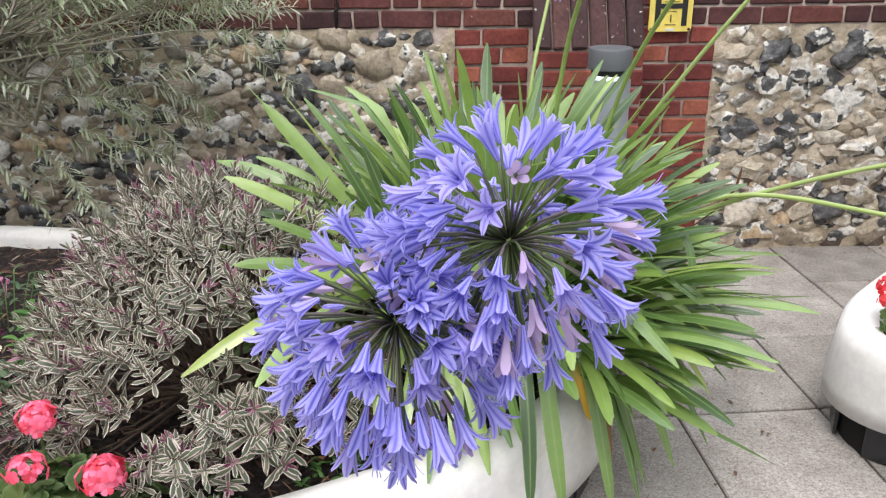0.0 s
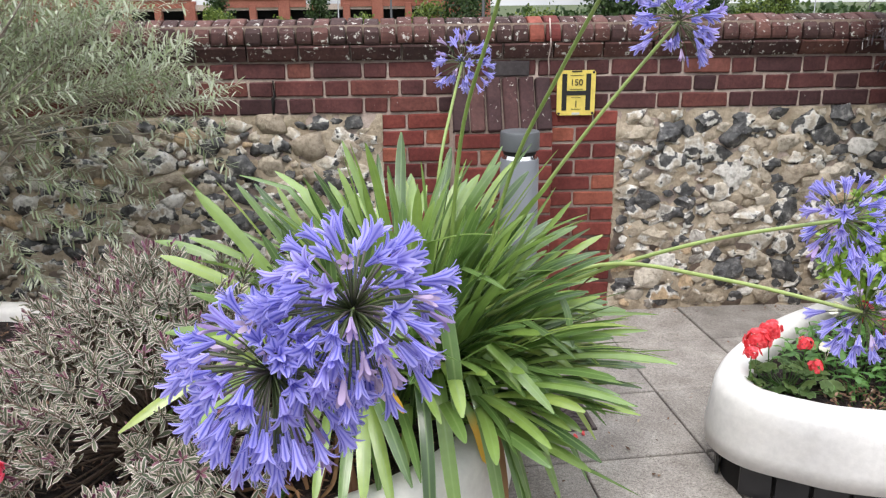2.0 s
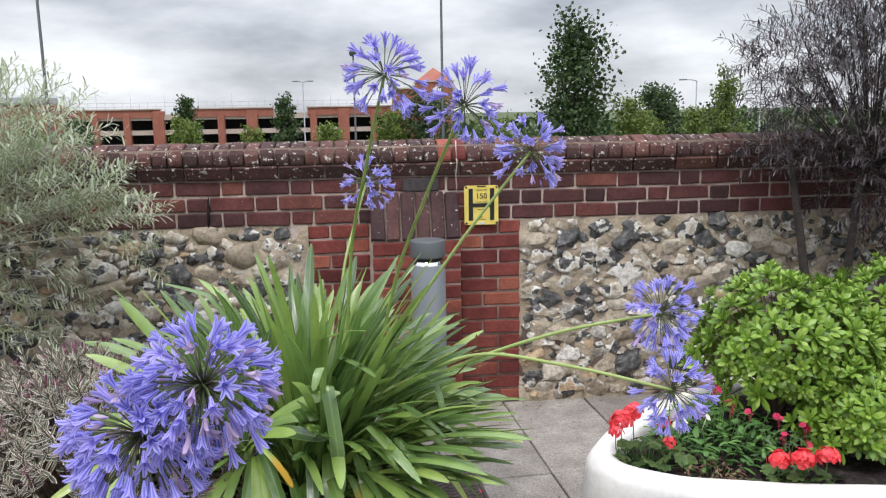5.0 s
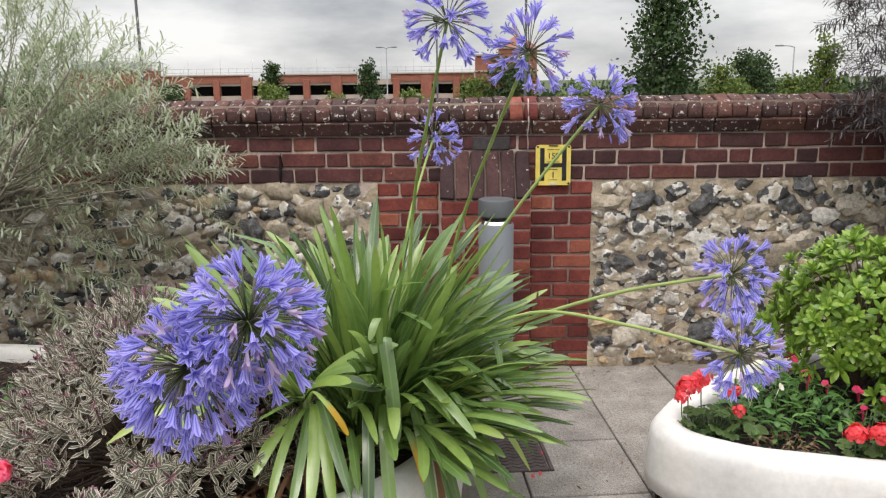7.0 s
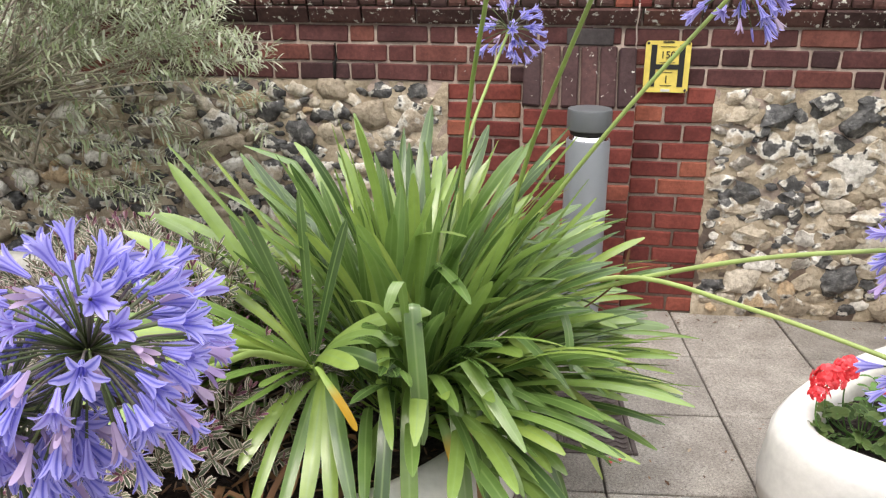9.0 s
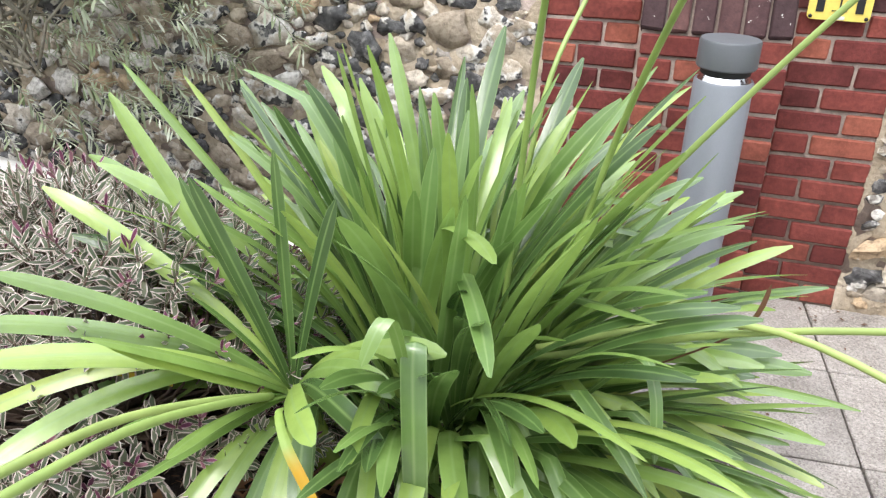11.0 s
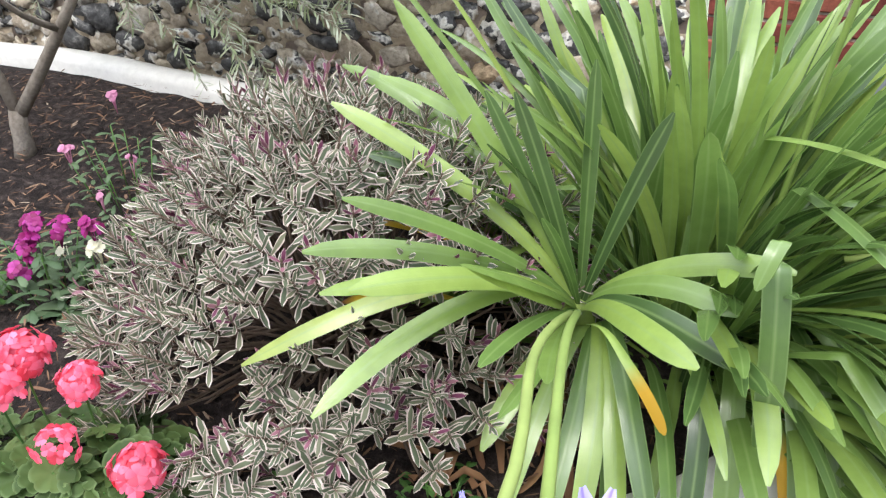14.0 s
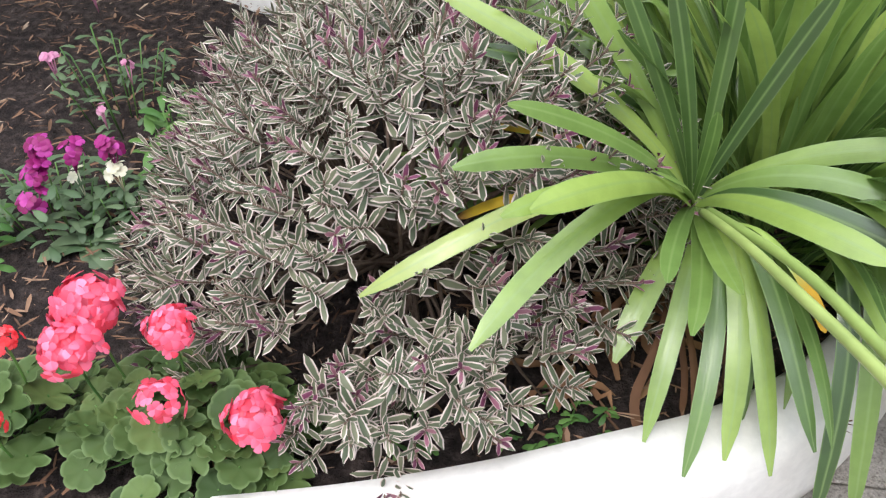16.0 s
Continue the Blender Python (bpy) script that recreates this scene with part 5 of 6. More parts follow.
herb("bedding_plant", "bedding plant with crimson and cream star flowers", (0.759, -1.350), 0.23, 0.23, 46, M_HERB, 0.05, [((0.621, -1.410, 0.54), M_WHITEPETAL, 0.016, 2), ((0.662, -1.450, 0.46), M_WHITEPETAL, 0.014, 1), ((0.564, -1.490, 0.46), M_WHITEPETAL, 0.016, 2)])
herb("bedding_plant", "trailing bedding plant with crimson flowers", (0.963, -1.470), 0.16, 0.16, 16, M_HERB_GREY, 0.035, [((0.740, -1.370, 0.53), M_CRIMSON, 0.014, 3), ((0.782, -1.430, 0.49), M_CRIMSON, 0.014, 3), ((0.842, -1.450, 0.47), M_CRIMSON, 0.013, 3), ((0.943, -1.470, 0.45), M_CRIMSON, 0.013, 3), ((1.014, -1.520, 0.43), M_CRIMSON, 0.013, 3), ((0.925, -1.540, 0.41), M_CRIMSON, 0.012, 3), ((0.976, -1.590, 0.40), M_CRIMSON, 0.012, 3)])
herb("bedding_plant", "low fading brownish bedding plant", (0.665, -1.550), 0.12, 0.05, 26, M_LITTER, 0.022)

# litter on the soil
g = Geo()
for i in range(6000):
    x, y = R.uniform(-3.2, -0.6), R.uniform(-2.3, -0.5)
    front = -2.36 + 0.30 * max(0, x + 2.2) - 0.04
    back = -0.60 - 0.28 * max(0, x + 2.4)
    if not front < y < back:
        continue
    a, ln = R.uniform(0, 6.28), R.choice((0.008, 0.012, 0.018, 0.028, 0.04))
    p = Vector((x, y, SOIL + 0.014 + R.uniform(0, 0.012)))
    d = Vector((math.cos(a), math.sin(a), R.uniform(-0.1, 0.2)))
    blade(g, [p + d * ln * s for s in (0, 0.35, 0.7, 1.0)], ln * R.choice((0.10, 0.14, 0.22)), None, 0.4)
tagged(thing("leaf_litter", g.mesh("leaf_litter", M_LITTER), "brown dead leaves and bark chips scattered on the soil", "leaf litter"), kind="stuff")
g = Geo()
for i in range(26):
    x = R.uniform(-1.12, -0.78)
    y = -2.0 + 0.42 * (x + 1.15) + R.uniform(0.0, 0.22)
    a, ln = R.uniform(0, 6.28), R.uniform(0.05, 0.14)
    p = Vector((x, y, SOIL + 0.02))
    pts = [p + Vector((math.cos(a) * s * ln, math.sin(a) * s * ln, 0.05 * math.sin(s * 3) * R.random())) for s in (0, 0.25, 0.5, 0.75, 1.0)]
    blade(g, pts, R.uniform(0.012, 0.024), None, 0.5)
tagged(thing("dead_leaves", g.mesh("dead_leaves", M_STRAP_DRY), "dry brown strap leaves lying under the clump", "leaf litter"), kind="stuff")


# ---- olive tree and dark elder ----
def grow(g, start, way, length, radius, depth, tips, spread, up, mi=0):
    pts, p, d = [Vector(start)], Vector(start), Vector(way).normalized()
    n = 6
    for i in range(n):
        d = (d + Vector((R.uniform(-1, 1), R.uniform(-1, 1), R.uniform(-1, 1) + up)) * 0.16).normalized()
        p = p + d * length / n
        pts.append(Vector(p))
    tube(g, pts, [radius * (1 - 0.5 * i / n) for i in range(n + 1)], 7 if depth > 1 else 4, mi)
    if depth == 0:
        tips.append(pts)
        return
    for i in range(3 if depth > 1 else 4):
        q = pts[R.randint(2, n)]
        nd = (d + Vector((R.uniform(-1, 1), R.uniform(-1, 1), R.uniform(-0.6, 0.8))) * spread).normalized()
        grow(g, q, nd, length * R.uniform(0.55, 0.8), radius * 0.5, depth - 1, tips, spread, up, mi)


def leafy_shoot(lg, tg, pts, step, leaf, wide, pairs=2, tw=0.0014):
    tube(tg, pts, tw, 3)
    for i in range(len(pts) - 1):
        a, b = pts[i], pts[i + 1]
        k = max(1, int((b - a).length / step))
        for j in range(k):
            p = a + (b - a) * (j / k)
            d, u, w = frame_of(b - a)
            th = R.uniform(0, 6.28)
            for s in range(pairs):
                r = u * math.cos(th + s * 3.14) + w * math.sin(th + s * 3.14)
                e = (r + d * R.uniform(0.4, 1.1)).normalized()
                ln = leaf * R.uniform(0.65, 1.15)
                blade(lg, [p, p + e * ln * 0.4, p + e * ln * 0.75 + Vector((0, 0, -0.04 * ln)), p + e * ln + Vector((0, 0, -0.1 * ln))], ln * wide, None, 0.25, 0, 0.7, 0.3)


olive = new("olive_tree")
olive.location = (-2.78, -1.02, SOIL)
WORLD_OF[olive.name] = pose(-2.78, -1.02, SOIL)
tagged(olive, "young silvery olive tree with a forked grey trunk", "tree")
g, lg = Geo(), Geo()
T0 = Vector((-2.69, -1.13, SOIL - 0.02))
tube(g, [T0, T0 + Vector((0.01, 0, 0.06)), T0 + Vector((0.012, 0, 0.11)), T0 + Vector((0.015, 0.01, 0.16))], [0.036, 0.029, 0.026, 0.025], 12)
tips = []
for way, ln, rad in (((-0.12, 0.15, 1), 0.75, 0.019), ((0.62, 0.25, 0.85), 0.75, 0.021)):
    grow(g, T0 + Vector((0.015, 0.01, 0.14)), way, ln, rad, 2, tips, 0.8, 0.1)
part("trunk", g.mesh("trunk", M_BARK), olive, "forked pale grey trunk")
tg = Geo()
count = 0
while count < 760:
    x, y, z = R.uniform(-3.5, -1.38), R.uniform(-1.0, -0.12), R.uniform(0.52, 1.95)
    e = ((x + 2.45) / 1.0) ** 2 + ((y + 0.62) / 0.34) ** 2 + ((z - 1.20) / 0.66) ** 2
    lump = 0.35 * noise.noise(Vector((x * 2.6, y * 2.6, z * 2.6)))
    if e > 1.0 + lump:
        continue
    if z < 1.08 and R.random() < 0.80:
        continue
    count += 1
    c = Vector((-2.5, -0.75, 0.95))
    d = (Vector((x, y, z)) - c).normalized()
    p, pts = Vector((x, y, z)), []
    d = (d + Vector((R.uniform(-0.5, 0.5), R.uniform(-0.5, 0.5), R.uniform(-0.4, 0.6) if z > 0.9 else -0.5))).normalized()
    ln = R.uniform(0.14, 0.30)
    for i in range(6):
        pts.append(Vector(p))
        d = (d + Vector((R.uniform(-0.2, 0.2), R.uniform(-0.2, 0.2), R.uniform(-0.2, 0.2)))).normalized()
        p = p + d * ln / 5
        p.y = min(p.y, -0.06)
    leafy_shoot(lg, tg, pts, 0.014, 0.055, 0.155)
    if count % 4 == 0:
        tube(tg, bezier(pts[0], pts[0] - d * 0.15, c + (pts[0] - c) * 0.4, c + Vector((R.uniform(-0.3, 0.3), 0, R.uniform(-0.2, 0.2))), 5), [0.0015, 0.002, 0.003, 0.004, 0.005, 0.006], 4)
for pts in tips:
    leafy_shoot(lg, tg, pts, 0.02, 0.045, 0.18)
for x0, y0, z0, x1, y1, z1 in ((-1.8, -0.5, 1.15, -1.38, -0.60, 1.23), (-1.8, -0.5, 1.05, -1.40, -0.62, 1.14), (-1.85, -0.6, 1.3, -1.46, -0.7, 1.36), (-2.2, -0.9, 0.8, -1.94, -0.95, 0.50), (-2.3, -0.9, 0.7, -2.1, -0.98, 0.5), (-2.1, -0.7, 0.75, -1.75, -0.75, 0.62), (-2.2, -0.6, 0.85, -1.7, -0.5, 0.72), (-2.4, -0.7, 1.5, -2.35, -0.75, 2.0), (-2.2, -0.6, 1.5, -2.1, -0.6, 1.85), (-2.6, -0.6, 1.6, -2.7, -0.7, 2.05)):
    a, b = Vector((x0, y0, z0)), Vector((x1, y1, z1))
    leafy_shoot(lg, tg, bezier(a, a + (b - a) * 0.3 + Vector((0, 0, 0.03)), a + (b - a) * 0.7 + Vector((0, 0, 0.02)), b, 7), 0.013, 0.042, 0.18)
part("twig_mass", tg.mesh("twig_mass", M_OLIVE_TWIG), olive)
tagged(part("crown", lg.mesh("crown", M_OLIVE), olive, "narrow silver-green leaves"), kind="stuff")

elder = new("elder_tree")
elder.location = (1.75, -0.42, 0)
WORLD_OF[elder.name] = pose(1.75, -0.42, 0)
tagged(elder, "dark purple-leaved cut-leaf elder leaning over the wall", "tree")
g, lg, tg, tips = Geo(), Geo(), Geo(), []
for dx in (-0.05, 0.08, 0.2):
    tube(g, bezier((1.75 + dx, -0.42, -0.02), (1.75 + dx, -0.42, 0.5), (1.70 + 2 * dx, -0.4, 0.9), (1.7 + 3 * dx, -0.35, 1.35), 8), [0.03 - 0.002 * i for i in range(9)], 8)
part("trunk", g.mesh("trunk", M_ELDER_WOOD), elder, "dark thin stems")
count = 0
while count < 1700:
    x, y, z = R.uniform(1.25, 3.2), R.uniform(-0.85, 0.25), R.uniform(0.75, 2.35)
    e = ((x - 2.24) / 0.80) ** 2 + ((y + 0.35) / 0.50) ** 2 + ((z - 1.62) / 0.72) ** 2
    if e > 1.0 + 0.4 * noise.noise(Vector((x * 3, y * 3, z * 3))) or (y > -0.1 and z < 1.5) or (z < 1.3 and R.random() < (0.75 if x < 1.75 else 0.25)):
        continue
    count += 1
    d = (Vector((x - 1.95, y + 0.35, z - 1.2)).normalized() + Vector((R.uniform(-0.6, 0.6), R.uniform(-0.6, 0.6), R.uniform(-0.7, 0.2)))).normalized()
    p, pts, ln = Vector((x, y, z)), [], R.uniform(0.12, 0.24)
    for i in range(6):
        pts.append(Vector(p))
        d = (d + Vector((R.uniform(-0.25, 0.25), R.uniform(-0.25, 0.25), R.uniform(-0.35, 0.1)))).normalized()
        p = p + d * ln / 5
        if p.z < 1.45:
            p.y = min(p.y, -0.05)
    leafy_shoot(lg, tg, pts, 0.013, 0.052, 0.12)
    if count % 12 == 0:
        c = Vector((1.95, -0.38, 1.2))
        tube(tg, bezier(pts[0], pts[0] + (c - pts[0]) * 0.3 + Vector((0, 0, 0.05)), pts[0] + (c - pts[0]) * 0.6, c, 5), [0.0015, 0.002, 0.003, 0.004, 0.005, 0.006], 4)
part("twig_mass", tg.mesh("twig_mass", M_ELDER_WOOD), elder)
tagged(part("crown", lg.mesh("crown", M_ELDER), elder, "finely cut blackish purple leaves"), kind="stuff")


# ---- beyond the wall ----
def lamp_post(label, x, y, top, arm, mat, double=False, r=0.09, head="arm"):
    ob = new("street_lamp")
    base = ground_height(x, y)
    ob.location = (x, y, base)
    WORLD_OF[ob.name] = pose(x, y, base)
    tagged(ob, label, "street lamp", "street lamps")
    g = Geo()
    tube(g, [(x, y, base - 0.1), (x, y, base + 1.2), (x, y, base + 1.25), (x, y, top)], [r * 1.4, r * 1.4, r, r * 0.6], 10)
    part("pole", g.mesh("pole", mat), ob)
    g = Geo()
    if head == "arm":
        for s in ((-1, 1) if double else (-1,)):
            tube(g, [(x, y, top - 0.05), (x + s * arm * 0.5, y, top + 0.08), (x + s * arm, y, top + 0.1)], r * 0.5, 6)
            soft_box(g, min(x + s * arm, x + s * (arm + 0.7)), max(x + s * arm, x + s * (arm + 0.7)), y - 0.16, y + 0.16, top + 0.04, top + 0.18, 0.03)
    else:
        soft_box(g, x - 0.30, x + 0.30, y - 0.25, y + 0.25, top - 0.1, top + 0.32, 0.10)
    part("lantern", g.mesh("lantern", mat, False), ob)


lamp_post("tall dark floodlight post beyond the wall", -0.88, 60, 5.93, 0, M_POLE, head="flood", r=0.10)
lamp_post("grey street lamp with two arms before the car park", -6.89, 90, 5.00, 0.5, M_POLE_GREY, True)
lamp_post("tall dark lamp column beyond the wall", -16.72, 40, 11.69, 0.6, M_POLE, False, 0.10)
lamp_post("tall dark lamp column beyond the wall", 4.03, 40, 11.69, 0.6, M_POLE, False, 0.09)
lamp_post("grey street lamp with one arm", 31.42, 70, 3.95, 1.0, M_POLE_GREY)
lamp_post("grey street lamp with one arm", 48.20, 90, 3.20, 1.2, M_POLE_GREY)
lamp_post("grey street lamp before the car park", -43.06, 120, 4.26, 0.6, M_POLE_GREY)


def car_park(dx=-4.84, dz=-1.48):
    ob = new("car_park_building")
    Y = 190.0
    base = ground_height(0, Y)
    ob.location = (-20, Y, base)
    WORLD_OF[ob.name] = pose(-20, Y, base)
    tagged(ob, "long low multi-storey car park of red brick with open decks", "building")
    x0, x1 = -66.0 + dx, 24.0 + dx
    # solid block behind the decks; their inner shade is put into its colour
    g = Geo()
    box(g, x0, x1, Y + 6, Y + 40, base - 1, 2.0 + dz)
    part("core", g.mesh("car_park_core", M_DECK_SHADE, False), ob, "solid block coloured near-black as the shade inside the decks")
    for z, h in ((-4.6 + dz, 0.9), (-1.4 + dz, 0.9), (2.0 + dz, 1.1)):
        g = Geo()
        box(g, x0, x1, Y, Y + 40, z, z + 0.35)
        box(g, x0, x1, Y - 0.2, Y + 0.2, z - 0.2, z + h)
        part("deck", g.mesh("deck", M_FARBAND, False), ob, "pale parapet band")
    for i in range(13):
        x = x0 + 2 + i * (x1 - x0 - 4) / 12
        g = Geo()
        w = 0.8 if i % 3 else 1.3
        soft_box(g, x - w, x + w, Y - 0.7, Y + 1.0, base - 1, dz + (3.2 if i % 3 else 3.9), 0.08)
        part("brick_pier", g.mesh("brick_pier", M_FARBRICK, False), ob, "red brick pier")
    for xa, xb in ((x0, -42.0 + dx), (-36.0 + dx, -16.0 + dx), (-8.0 + dx, 12.0 + dx)):
        g = Geo()
        box(g, xa, xb, Y - 0.5, Y + 0.3, 2.4 + dz, 4.2 + dz)
        part("brick_parapet", g.mesh("brick_parapet", M_FARBRICK, False), ob, "red brick parapet")
        g = Geo()
        box(g, xa - 0.3, xb + 0.3, Y - 0.8, Y + 0.5, 4.2 + dz, 4.5 + dz)
        part("coping", g.mesh("coping", M_FARBAND, False), ob, "pale coping")
    g = Geo()
    for i in range(46):
        x = x0 + 1 + i * 1.95
        tube(g, [(x, Y + 3, 2.0 + dz), (x, Y + 3, dz + (6.0 if i % 4 else 8.0))], 0.05, 4)
    for z in (5.0 + dz, 5.9 + dz):
        tube(g, [(x0, Y + 3, z), (x1, Y + 3, z)], 0.04, 4)
    part("roof_rail", g.mesh("roof_rail", M_FARGREY), ob, "thin roof railing and posts")
    # stair tower with a clock
    g = Geo()
    soft_box(g, 12.2 + dx, 18.5 + dx, Y - 6, Y + 2, base - 1, 8.0 + dz, 0.15)
    soft_box(g, 17.8 + dx, 26.0 + dx, Y - 8, Y + 2, base - 1, 9.6 + dz, 0.15)
    g.add([(17.5 + dx, Y - 8.3, 9.6 + dz), (26.3 + dx, Y - 8.3, 9.6 + dz), (26.3 + dx, Y + 2, 9.6 + dz), (17.5 + dx, Y + 2, 9.6 + dz), (21.9 + dx, Y - 3, 13.0 + dz)], [(0, 1, 4), (1, 2, 4), (2, 3, 4), (3, 0, 4)])
    tower = part("stair_tower", g.mesh("stair_tower", M_FARBRICK, False), ob, "red brick clock tower")
    for xa, xb, z in ((12.0 + dx, 18.5 + dx, 8.0 + dz), (17.5 + dx, 26.3 + dx, 9.5 + dz), (17.5 + dx, 26.3 + dx, 4.4 + dz), (12.0 + dx, 18.5 + dx, 4.4 + dz)):
        g = Geo()
        box(g, xa, xb, Y - 8.3 if xa > 15 + dx else Y - 6.3, Y + 2, z, z + 0.35)
        part("band", g.mesh("band", M_FARBAND, False), tower)
    g = Geo()
    k = 28
    g.add([(22.3 + dx + 1.1 * math.cos(6.283 * i / k), Y - 8.1 - 0.2 * j, 7.4 + dz + 1.1 * math.sin(6.283 * i / k)) for j in (0, 1) for i in range(k)], [tuple(range(k, 2 * k))] + [(i, (i + 1) % k, k + (i + 1) % k, k + i) for i in range(k)])
    part("clock_dial", g.mesh("clock_dial", M_CLOCK, False), tower, "round white clock dial")
    g = Geo()
    box(g, 22.22 + dx, 22.38 + dx, Y - 8.42, Y - 8.34, 7.4 + dz, 8.2 + dz)
    box(g, 22.3 + dx, 22.9 + dx, Y - 8.42, Y - 8.34, 7.33 + dz, 7.47 + dz)
    part("clock_pointers", g.mesh("clock_pointers", M_POLE, False), tower)


car_park()
house = new("distant_building")
house.location = (-52, 120, ground_height(0, 120))
WORLD_OF[house.name] = pose(-52, 120, ground_height(0, 120))
tagged(house, "distant low building with a grey roof structure", "building")
g = Geo()
box(g, -59, -46.2, 120, 128, -8, 3.3)
part("wall", g.mesh("far_wall", M_FARBRICK, False), house, "brown brick wall")
g = Geo()
soft_box(g, -57, -47.0, 119.5, 127, 3.3, 4.7, 0.3)
for i in range(5):
    tube(g, [(-49.6 + i * 0.6, 121, 4.6), (-49.6 + i * 0.6, 121, 5.7)], 0.06, 5)
part("roof", g.mesh("far_roof", M_FARGREY, False), house, "grey roof plant and rails")


def far_tree(label, x, y, top, half, mat, count, leaf, pointed=0.0, seed=0):
    rr = random.Random(seed)
    base = ground_height(x, y)
    ob = new("tree")
    ob.location = (x, y, base)
    WORLD_OF[ob.name] = pose(x, y, base)
    tagged(ob, label, "tree", "trees beyond the wall")
    h = top - base
    g = Geo()
    tube(g, [(x, y, base - 0.2), (x + 0.1, y, base + h * 0.4), (x, y, base + h * 0.75), (x, y, top - h * 0.08)], [h * 0.03, h * 0.022, h * 0.012, 0.02], 8)
    limbs = []
    for i in range(34):
        t = 0.2 + 0.75 * i / 34
        a = i * 2.4
        w = half * (1 - pointed * max(0, t - 0.2)) * math.sqrt(max(0.05, 1 - ((t - 0.5) / 0.55) ** 2)) * rr.uniform(0.55, 1.1)
        p0 = Vector((x, y, base + h * t * 0.92))
        p1 = p0 + Vector((math.cos(a) * w, math.sin(a) * w, h * 0.10 * rr.uniform(0.5, 1.5)))
        tube(g, [p0, (p0 + p1) / 2 + Vector((0, 0, -0.02 * h)), p1], [h * 0.006, h * 0.004, 0.01], 4)
        limbs.append((p0, p1))
    part("trunk", g.mesh("trunk", M_ELDER_WOOD), ob)
    lg = Geo()
    for i in range(count):
        p0, p1 = rr.choice(limbs)
        t = rr.uniform(0.25, 1.08)
        p = p0 + (p1 - p0) * t + Vector((rr.gauss(0, 1), rr.gauss(0, 1), rr.gauss(0, 1))) * half * 0.13
        d = Vector((rr.uniform(-1, 1), rr.uniform(-1, 1), rr.uniform(-0.3, 1))).normalized()
        u = d.cross(Vector((rr.uniform(-1, 1), rr.uniform(-1, 1), 0.3))).normalized()
        s = leaf * rr.uniform(0.6, 1.3)
        lg.add([p, p + (d * 0.5 + u * 0.4) * s, p + d * s, p + (d * 0.5 - u * 0.4) * s], [(0, 1, 2, 3)])
    tagged(part("crown", lg.mesh("crown", mat), ob), kind="stuff")


far_tree("tall dark green tree beyond the wall", 12.85, 45, 7.25, 3.6, M_TREE, 8200, 0.26, 0.80, 1)
far_tree("dark round tree beyond the wall", 31.46, 80, 4.28, 2.9, M_TREE, 5850, 0.31, 0.1, 2)
far_tree("light green young tree beyond the wall", 29.67, 60, 4.53, 2.0, M_TREE_LIGHT, 4050, 0.24, 0.7, 3)
far_tree("light green young tree beyond the wall", 27.07, 60, 1.93, 1.6, M_TREE_LIGHT, 2700, 0.24, 0.4, 4)
far_tree("light green tree beyond the wall", 17.38, 48, 2.53, 1.7, M_TREE_LIGHT, 3375, 0.22, 0.3, 5)
far_tree("dark tree beyond the wall", 19.71, 70, 2.75, 3.2, M_TREE, 4500, 0.31, 0.2, 6)
far_tree("dark tree beyond the wall", 6.56, 80, 3.28, 3.6, M_TREE, 5850, 0.31, 0.3, 7)
far_tree("slim dark tree before the car park", -22.15, 100, 4.22, 2.0, M_TREE, 3375, 0.32, 0.6, 8)
far_tree("slim dark tree before the car park", -9.95, 100, 4.02, 2.3, M_TREE, 3825, 0.32, 0.5, 9)
far_tree("light green tree before the car park", 2.96, 80, 1.98, 2.6, M_TREE_LIGHT, 4275, 0.27, 0.2, 10)
far_tree("light green tree before the car park", -3.94, 80, 0.78, 2.0, M_TREE_LIGHT, 2925, 0.27, 0.2, 11)
far_tree("light green tree before the car park", -18.44, 80, 1.38, 2.4, M_TREE_LIGHT, 3600, 0.27, 0.4, 12)
far_tree("light green tree before the car park", -11.44, 80, 0.28, 1.8, M_TREE_LIGHT, 2700, 0.27, 0.2, 13)
far_tree("dark tree before the car park", -35.55, 100, 1.42, 2.6, M_TREE, 3375, 0.32, 0.3, 14)
far_tree("light green tree beyond the wall", 22.97, 60, 1.43, 2.2, M_TREE_LIGHT, 2925, 0.25, 0.2, 15)
far_tree("dark tree beyond the wall", 38.46, 80, 1.78, 3.4, M_TREE, 4050, 0.32, 0.2, 16)
far_tree("low tree beyond the wall", 10.47, 60, 0.93, 2.6, M_TREE_LIGHT, 3150, 0.25, 0.2, 17)
far_tree("light green tree beyond the wall", -25.53, 60, 1.33, 2.6, M_TREE_LIGHT, 3375, 0.25, 0.2, 18)

g = Geo()
rr = random.Random(31)
for i in range(9000):
    x, y = rr.uniform(-190, 260), rr.uniform(225, 250)
    top = -1.5 + 3.2 * noise.noise(Vector((x * 0.05, 0.3, 0))) + 1.6 * noise.noise(Vector((x * 0.2, 2.3, 0)))
    p = Vector((x, y, rr.uniform(-9.5, top)))
    d = Vector((rr.uniform(-1, 1), rr.uniform(-1, 1), rr.uniform(-0.5, 1))).normalized()
    u = d.cross(Vector((rr.uniform(-1, 1), rr.uniform(-1, 1), 0.2))).normalized()
    s = rr.uniform(1.2, 2.6)
    g.add([p, p + (d * 0.5 + u * 0.4) * s, p + d * s, p + (d * 0.5 - u * 0.4) * s], [(0, 1, 2, 3)])
tagged(thing("far_woods", g.mesh("far_woods", M_TREE), "dark line of far woods behind the car park", "woods"), kind="stuff")

